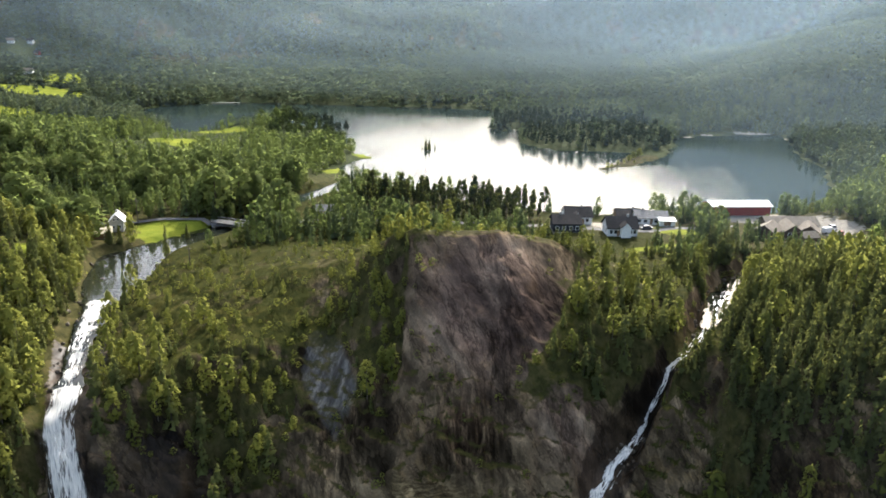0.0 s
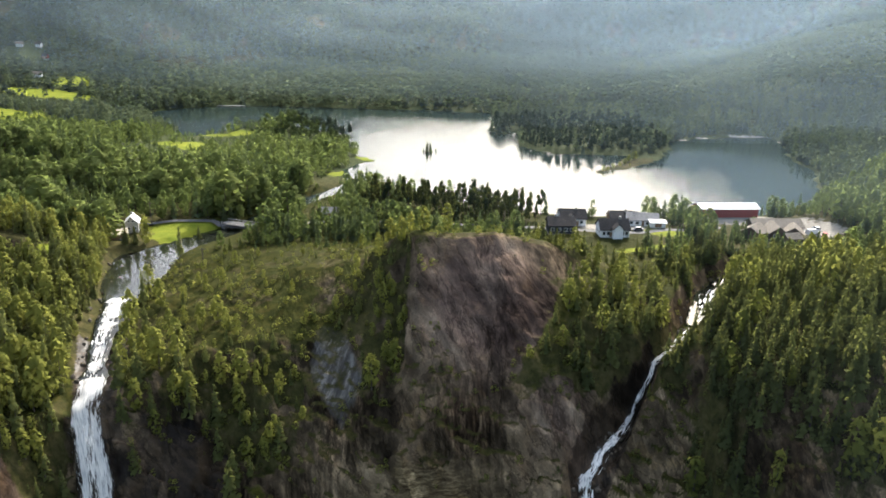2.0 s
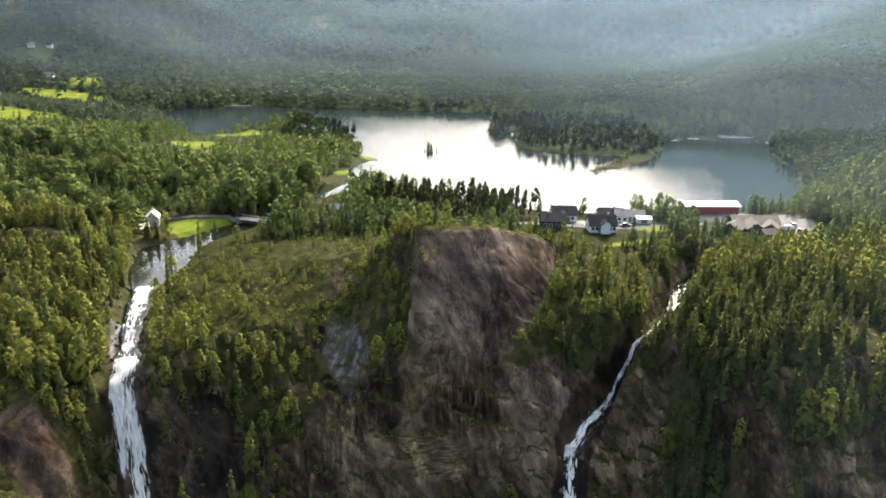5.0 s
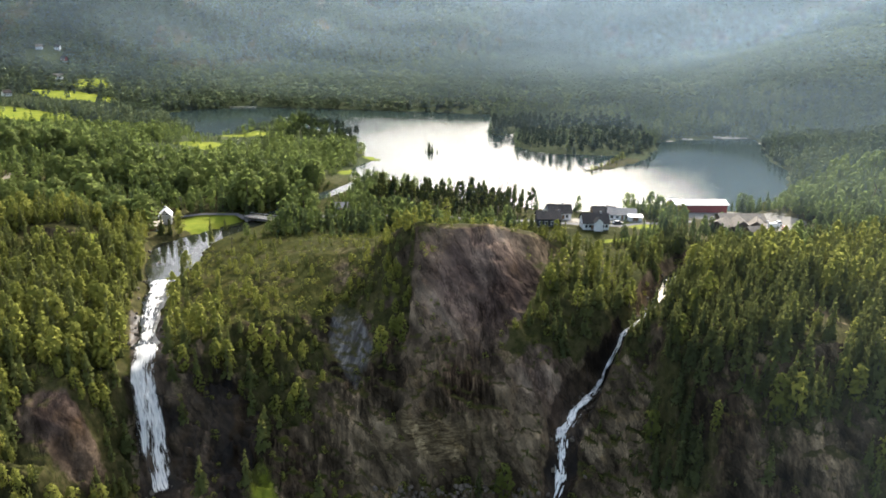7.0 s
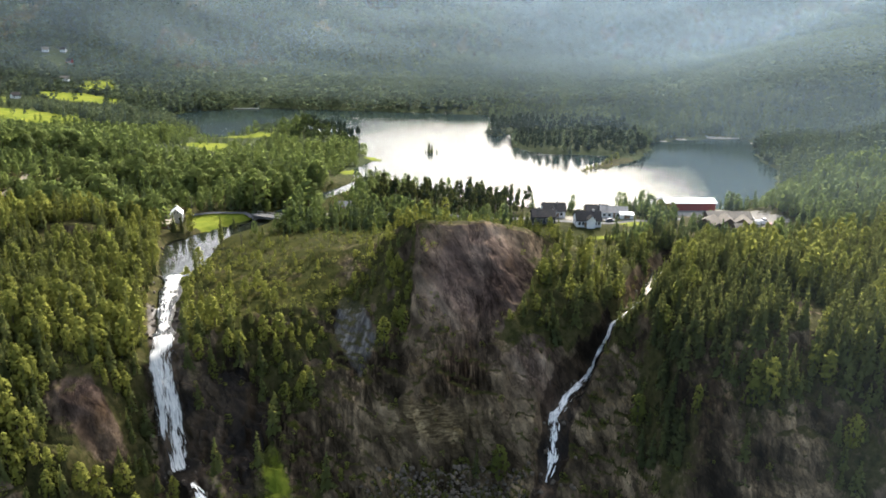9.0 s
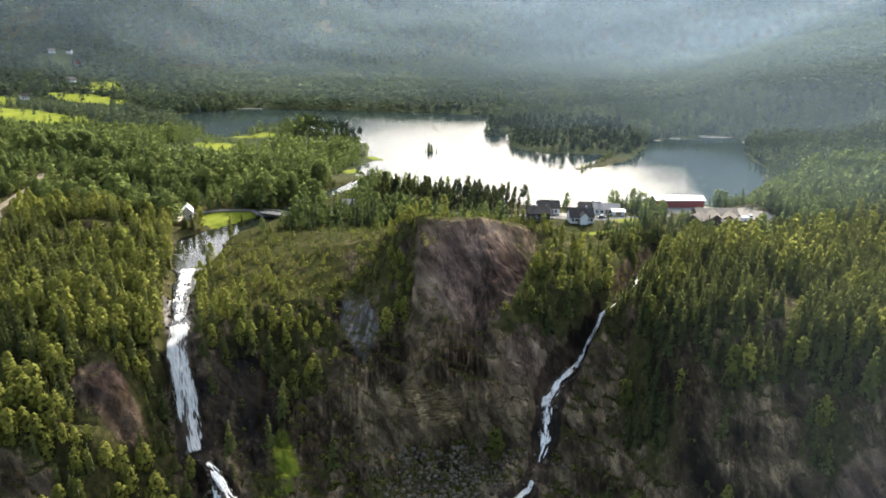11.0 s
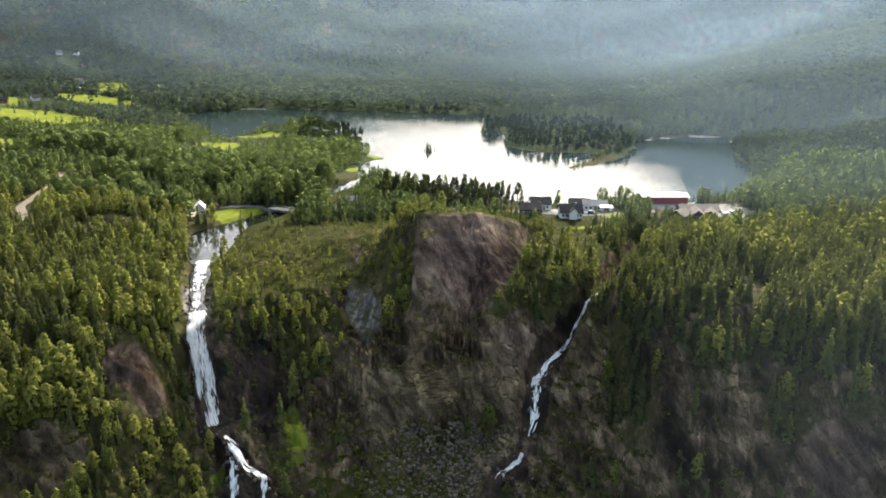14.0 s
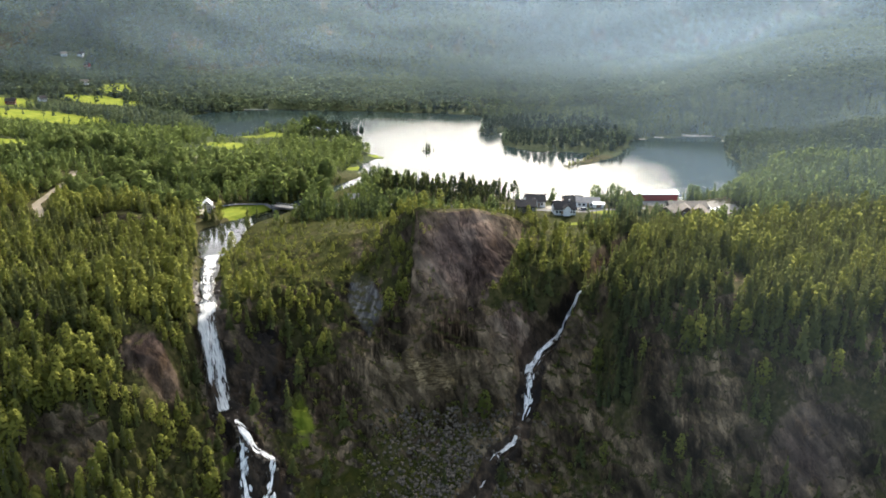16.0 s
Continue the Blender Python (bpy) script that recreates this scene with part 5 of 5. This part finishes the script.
house("garage", "small white garage with a pale flat roof", 78.3, 271.5, 0, 5.6, 5, 2.2, 0.5, WHITE_WALL, WHITE_ROOF, (), [("f", 0, 0.45, 2.6, 1.9)], category="garage")
house("barn", "long red boarded barn with a white sheet roof", 112.6, 294, 6, 24.5, 8.4, 4.2, 1.3, RED_WALL, WHITE_ROOF, (), [("r", 0, 0.45, 3.0, 3.0)], over=0.7, category="barn")
house("workshop", "dark timber workshop with a weathered sheet roof", 114, 265, 52, 9, 7, 3.0, 2.2, BARN_WALL, TAN_ROOF, row("f", (-2.5, 0, 2.5), 1.2, 1.2, 1.1), over=0.8, category="workshop")
house("workshop", "long workshop with a wide weathered roof", 125.5, 275, 3, 19, 8, 3.2, 2.0, BARN_WALL, TAN_ROOF, row("f", (-7, -4, 5), 1.2, 1.2, 1.1), over=0.8, category="workshop")
house("workshop", "brown gabled annexe with a weathered roof", 122.5, 266.5, 84, 9.5, 6, 3.2, 2.2, BARN_WALL, TAN_ROOF, row("l", (-1.2, 1.2), 1.3, 1.0, 1.1), over=0.8, category="workshop")
house("workshop", "low brown workshop wing facing the yard", 130, 267.5, 70, 8, 6, 2.8, 2.0, BARN_WALL, TAN_ROOF, row("l", (-1.2, 1.2), 1.2, 0.9, 1.0), over=0.8, category="workshop")
house("shed", "small dark shed beside the workshop", 125.5, 258.5, 15, 5.5, 4.5, 2.4, 1.4, BARN_WALL, TAN_ROOF, row("f", (0,), 1.1, 1.0, 0.9), over=0.6, category="shed")
house("cottage", "narrow cream gabled cottage by the river", -125, 259.5, 106, 6.0, 4.8, 4.2, 2.4, CREAM_WALL, WHITE_ROOF, row("l", (-0.7, 0.7), 4.4, 0.6, 0.8) + row("l", (-1.2, 1.0), 1.5, 0.8, 1.1) + row("f", (-1.5, 1.0), 1.5, 0.8, 1.1), [("f", 2.3, 0.5, 0.9, 1.9)], 0.8, over=0.4)
house("shed", "brown boathouse with a cream sheet roof", -126.3, 249.5, 24, 6.4, 5.2, 2.5, 1.3, BROWN_WALL, CREAM_ROOF, (), [("f", 1.5, 0.45, 1.4, 1.8)], category="shed")
house("cabin", "small dark cabin among the trees", -53, 282, 10, 7, 5, 2.5, 1.6, DARK_WALL, GREY_ROOF, row("f", (-1.8, 1.8), 1.0, 0.9, 0.9), [("f", 0, 0.45, 0.9, 1.9)], category="cabin")
house("cabin", "small red cabin on the wooded hill", 122, 219, 30, 6, 4.5, 2.4, 1.5, RED_WALL, DARK_ROOF, row("f", (-1.4, 1.4), 1.0, 0.8, 0.9), category="cabin")
for k, (fx, fy, ft, big) in enumerate(((-399, 690, 10, 0.6), (-398, 551, 20, 0.6), (-449, 788, 0, 0.45), (-465, 780, 25, 0.5), (-436, 774, -10, 0.45), (-385, 579, 60, 0.5))):
    house("farmhouse", ("white farmhouse with a brown roof on the far hillside", "red farm building with a dark roof on the far hillside", "white farmhouse with a dark roof among far fields")[k % 3], fx, fy, ft, 13 * big, 9 * big, 3.2, 2.2,
          (WHITE_WALL, RED_WALL, WHITE_WALL)[k % 3], (TAN_ROOF, DARK_ROOF, DARK_ROOF)[k % 3], row("f", (-2, 0, 2), 1.2, 1.0, 1.1), category="farmhouse")

# ---- bridge, jetty, quay, pole ----
bridge = tagged(new("bridge"), "short grey road bridge over the river", "bridge")
bridge.matrix_basis = pose(-86.5, 270.2, 1.9, 0, 0, -18)
bm = bmesh.new()
box(bm, -7.5, 7.5, -2.4, 2.4, -0.5, 0.05)
part("deck", bm, ASPHALT, bridge)
for sy in (-2.3, 2.3):
    bm = bmesh.new()
    box(bm, -7.5, 7.5, sy - 0.06, sy + 0.06, 0.75, 0.95)
    for k in range(7):
        box(bm, -7.2 + 2.4 * k - 0.06, -7.2 + 2.4 * k + 0.06, sy - 0.05, sy + 0.05, 0.04, 0.76)
    part("railing", bm, CONCRETE, bridge)
for sx in (-6.4, 6.4):
    bm = bmesh.new()
    box(bm, sx - 0.8, sx + 0.8, -2.3, 2.3, -4, -0.5)
    part("abutment", bm, CONCRETE, bridge)
jetty = tagged(new("jetty"), "pale wooden jetty on the far shore", "jetty")
jetty.matrix_basis = pose(-204, 646, 0, 0, 0, 11)
bm = bmesh.new()
box(bm, -12, 12, -0.9, 0.9, 0.6, 0.9)
part("deck", bm, CONCRETE, jetty)
for k in range(7):
    bm = bmesh.new()
    box(bm, -11.5 + 3.8 * k - 0.2, -11.5 + 3.8 * k + 0.2, -1.2, -0.8, -4, 0.7)
    part("pile", bm, BROWN_WALL, jetty)
quay = tagged(new("quay"), "long low grey quay along the lake shore", "quay")
quay.matrix_basis = pose(150, 304.5, 0, 0, 0, 8)
bm = bmesh.new()
box(bm, -19, 19, -1.2, 1.2, 0.9, 1.4)
part("deck", bm, CONCRETE, quay)
for k in range(10):
    bm = bmesh.new()
    box(bm, -18 + 4 * k - 0.35, -18 + 4 * k + 0.35, -1.0, 1.0, -4, 0.9)
    part("pier", bm, CONCRETE, quay)
for px0, py0, tall in ((-121, 267.5, 9.5), (-83.6, 218, 6.5)):
    pole = tagged(new("power_pole"), "tall brown wooden power pole beside the road" if tall > 8 else "thin grey wooden pole on the mossy upland", "pole")
    pole.matrix_basis = pose(px0, py0, float(ground_z(px0, py0)))
    bm = bmesh.new()
    bmesh.ops.create_cone(bm, cap_ends=True, segments=8, radius1=0.20, radius2=0.13, depth=tall + 0.5, matrix=pose(0, 0, tall / 2 - 0.25))
    part("post", bm, BARK, pole)
    bm = bmesh.new()
    box(bm, -0.9, 0.9, -0.08, 0.08, tall - 0.9, tall - 0.7)
    part("crossarm", bm, BARK, pole)


# ---- boulders and scree ----
def stone(r, sides=2):
    bm = bmesh.new()
    bmesh.ops.create_icosphere(bm, subdivisions=sides, radius=1)
    k = r.normal(0, 1, (5, 3))
    k /= np.linalg.norm(k, axis=1)[:, None]
    for v in bm.verts:
        c = np.array(v.co)
        f = min([1.0] + [0.72 / max(float(c @ q), 1e-6) if c @ q > 0.72 else 1.0 for q in k])
        v.co = Vector(c * f * r.uniform(0.93, 1.05))
    return bm


STONE = plain("grey_stone", (0.040, 0.033, 0.025), (0.125, 0.102, 0.076), 2.2, 0.85, bump_by=0.15)
sr = np.random.default_rng(5)
stones = []
for k in range(6):
    bm = stone(sr)
    me = bpy.data.meshes.new("boulder")
    bm.to_mesh(me)
    bm.free()
    me.materials.append(STONE)
    stones.append(me)
places = []
for course, lo, hi, count in ((RIVER, -6, -0.3, 60), (STREAM, -2.3, -0.2, 80), (BRANCH, -50, -37, 22), (RIVER, -50, -34, 40), (STREAM, -50, -18, 40)):
    p, d = course_points(course, 0.5)[:2]
    keep = np.where((p[:, 2] <= hi) & (p[:, 2] >= lo))[0]
    for k in sr.choice(keep, count):
        side = sr.uniform(0.25, 0.9) * sr.choice([-1, 1]) * p[k, 3]
        places.append((p[k, 0] + d[k, 1] * side, p[k, 1] - d[k, 0] * side))
for k, (bx, by_) in enumerate(places):
    b_ = tagged(new("boulder", stones[k % 6]), "rounded grey boulder in the stream bed", "boulder", "boulders in the streams")
    sz = sr.uniform(0.25, 0.85)
    b_.matrix_basis = Matrix.LocRotScale((bx, by_, float(ground_z(bx, by_)) + sz * 0.2), Euler(sr.uniform(0, 6, 3)), (sz, sz * 1.2, sz * 0.8))
bm = stone(sr, 1)
base_v = np.array([v.co for v in bm.verts])
base_f = np.array([[v.index for v in f.verts] for f in bm.faces])
bm.free()
n = 2600
px_, py_ = sr.normal(3, 15, n), sr.uniform(98, 137, n)
keep = allowed(px_, py_, 9) & (np.abs(px_ - 6) < 34)
px_, py_ = px_[keep], py_[keep]
sz = sr.uniform(0.2, 1.0, len(px_)) ** 2.2 * 0.85 + 0.12
rot = sr.uniform(0, 6.283, len(px_))
X = px_[:, None] + sz[:, None] * (np.cos(rot)[:, None] * base_v[:, 0] - np.sin(rot)[:, None] * base_v[:, 1])
Y = py_[:, None] + sz[:, None] * (np.sin(rot)[:, None] * base_v[:, 0] + np.cos(rot)[:, None] * base_v[:, 1]) * 1.2
Z = (ground_z(px_, py_) + sz * 0.2)[:, None] + sz[:, None] * base_v[:, 2] * 0.8
me = raw_mesh("scree", np.stack([X, Y, Z], 2).reshape(-1, 3), (base_f[None] + (np.arange(len(px_)) * len(base_v))[:, None, None]).reshape(-1, 3))
me.materials.append(STONE)
tagged(new("scree", me), "slope of fallen grey stones below the cliff", "scree", kind="stuff")

# ---- shrubs and heather ----
x, y = scatter(-135, 95, 95, 262, 2.0, tr)
ok = allowed(x, y, 1.05) & (tr.random(len(x)) < 0.34 * (0.2 + 1.3 * vnoise(x / 9, y / 9)))
x, y = x[ok], y[ok]
h = tr.uniform(0.8, 2.6, len(x))
woods("shrubs", ["birch", "spruce"], x, y, h, np.where(tr.random(len(x)) < 0.75, 0, 1), 36, "low birch scrub and heather on the upland", False, 2.2, 1.5, tone=1)
# two spruces on the river bank
for k, (ix, iy, ih) in enumerate(((-119.4, 240.5, 8.5), (-116.8, 242.5, 7.0), (-98.5, 256.5, 6.0))):
    tree = tagged(new("spruce_tree"), "dark spruce on the grassy river bank", "tree", "spruces on the river bank")
    tree.matrix_basis = Matrix.LocRotScale((ix, iy, float(ground_z(ix, iy))), Euler((0, 0, k)), (ih * 1.1, ih * 1.1, ih))
    new("crown", bank_spruce[k][0]).parent = tree
    new("trunk", bank_spruce[k][1]).parent = tree
# a round birch by the pool, a bush by the quay
for k, (ix, iy, ih, kind_) in enumerate(((-120.2, 216, 8.5, "birch_tree"), (146.5, 301.5, 5.0, "bush"), (101.5, 281, 7.5, "birch_tree"), (97, 287, 6.5, "birch_tree"))):
    tree = tagged(new(kind_), ("round bright green birch beside the still pool", "round green bush beside the grey quay", "fresh green birch beside the red barn", "fresh green birch beside the red barn")[k], "tree" if k != 1 else "bush")
    tree.matrix_basis = Matrix.LocRotScale((ix, iy, float(ground_z(ix, iy))), Euler((0, 0, k)), (ih * 1.6, ih * 1.6, ih))
    new("crown", round_birch[k][0]).parent = tree
    new("trunk", round_birch[k][1]).parent = tree
# bushes on the spit
for k, (ix, iy, ih) in enumerate(((81, 400, 3.2), (84, 403, 2.4), (88, 408, 3.0), (93, 415, 2.2), (97, 421, 3.6), (101, 428, 4.2), (106, 436, 5.0), (99, 416, 1.8))):
    tree = tagged(new("bush"), "low olive green bush on the rocky spit", "bush", "bushes on the spit")
    tree.matrix_basis = Matrix.LocRotScale((ix, iy, float(ground_z(ix, iy))), Euler((0, 0, k)), (ih * 1.7, ih * 1.7, ih))
    new("crown", round_birch[k % 6][0]).parent = tree
    new("trunk", round_birch[k % 6][1]).parent = tree
# trees on the islet
for k, (ix, iy, ih) in enumerate(((-20.5, 448, 8.0), (-18.4, 447.5, 6.6), (-15.0, 448.3, 4.0), (-22.8, 448.2, 4.4))):
    tree = tagged(new("spruce_tree"), "small dark bushy spruce on a rocky islet", "tree", "trees on the islet")
    tree.matrix_basis = Matrix.LocRotScale((ix, iy, float(ground_z(ix, iy))), Euler((0, 0, k)), (ih * 1.1, ih * 1.1, ih))
    new("crown", bank_spruce[k][0]).parent = tree
    new("trunk", bank_spruce[k][1]).parent = tree


# ---- cars in the yard ----
PAINTS = {}
for shade_name, c in (("white", (0.75, 0.75, 0.75)), ("silver", (0.42, 0.43, 0.45)), ("red", (0.35, 0.03, 0.025)), ("dark blue", (0.03, 0.04, 0.08))):
    PAINTS[shade_name], _n, _l, _b = material(shade_name.replace(" ", "_") + "_paint")
    _b.inputs["Base Color"].default_value, _b.inputs["Roughness"].default_value = (*c, 1), 0.3
RUBBER = plain("rubber", (0.015, 0.015, 0.015), (0.03, 0.03, 0.03), 5, 0.9)


def car(x, y, turn, paint, van=False):
    root = tagged(new("van" if van else "car"), paint + (" van" if van else " car") + " parked on the gravel yard", "van" if van else "car", "vehicles in the yard")
    root.matrix_basis = pose(x, y, float(ground_z(x, y)) + 0.05, 0, 0, turn)
    L, H = (5.4, 2.2) if van else (4.4, 1.45)
    bm = bmesh.new()
    box(bm, -L / 2, L / 2, -0.9, 0.9, 0.35, H * 0.55)
    bmesh.ops.bevel(bm, geom=bm.edges[:], offset=0.12, segments=2, affect="EDGES")
    body = part("body", bm, PAINTS[paint], root)
    bm = bmesh.new()
    a, b = (-L * 0.48, L * 0.28) if van else (-L * 0.36, L * 0.20)
    ring = [(a, H * 0.55), (b + 0.55, H * 0.55), (b, H), (a + (0.1 if van else 0.5), H)]
    va = [bm.verts.new((u, -0.8, z)) for u, z in ring]
    vb = [bm.verts.new((u, 0.8, z)) for u, z in ring]
    bm.faces.new(va)
    bm.faces.new(vb[::-1])
    for k in range(4):
        bm.faces.new((va[k], vb[k], vb[(k + 1) % 4], va[(k + 1) % 4]))
    part("cabin", bm, PAINTS[paint] if van else GLASS, root)
    bm = bmesh.new()
    box(bm, a + 0.5, b, -0.74, 0.74, H, H + 0.04)
    part("roof", bm, PAINTS[paint], root)
    for sx in (-L * 0.3, L * 0.3):
        for sy in (-0.85, 0.85):
            bm = bmesh.new()
            bmesh.ops.create_cone(bm, cap_ends=True, segments=12, radius1=0.33, radius2=0.33, depth=0.2, matrix=pose(sx, sy, 0.33, 90))
            part("wheel", bm, RUBBER, root)


car(139.5, 272, 20, "white", True)
car(143, 276, 95, "silver")
car(138, 280.5, 5, "white")
car(142.5, 268, 60, "red")
car(70, 266.5, 10, "dark blue")
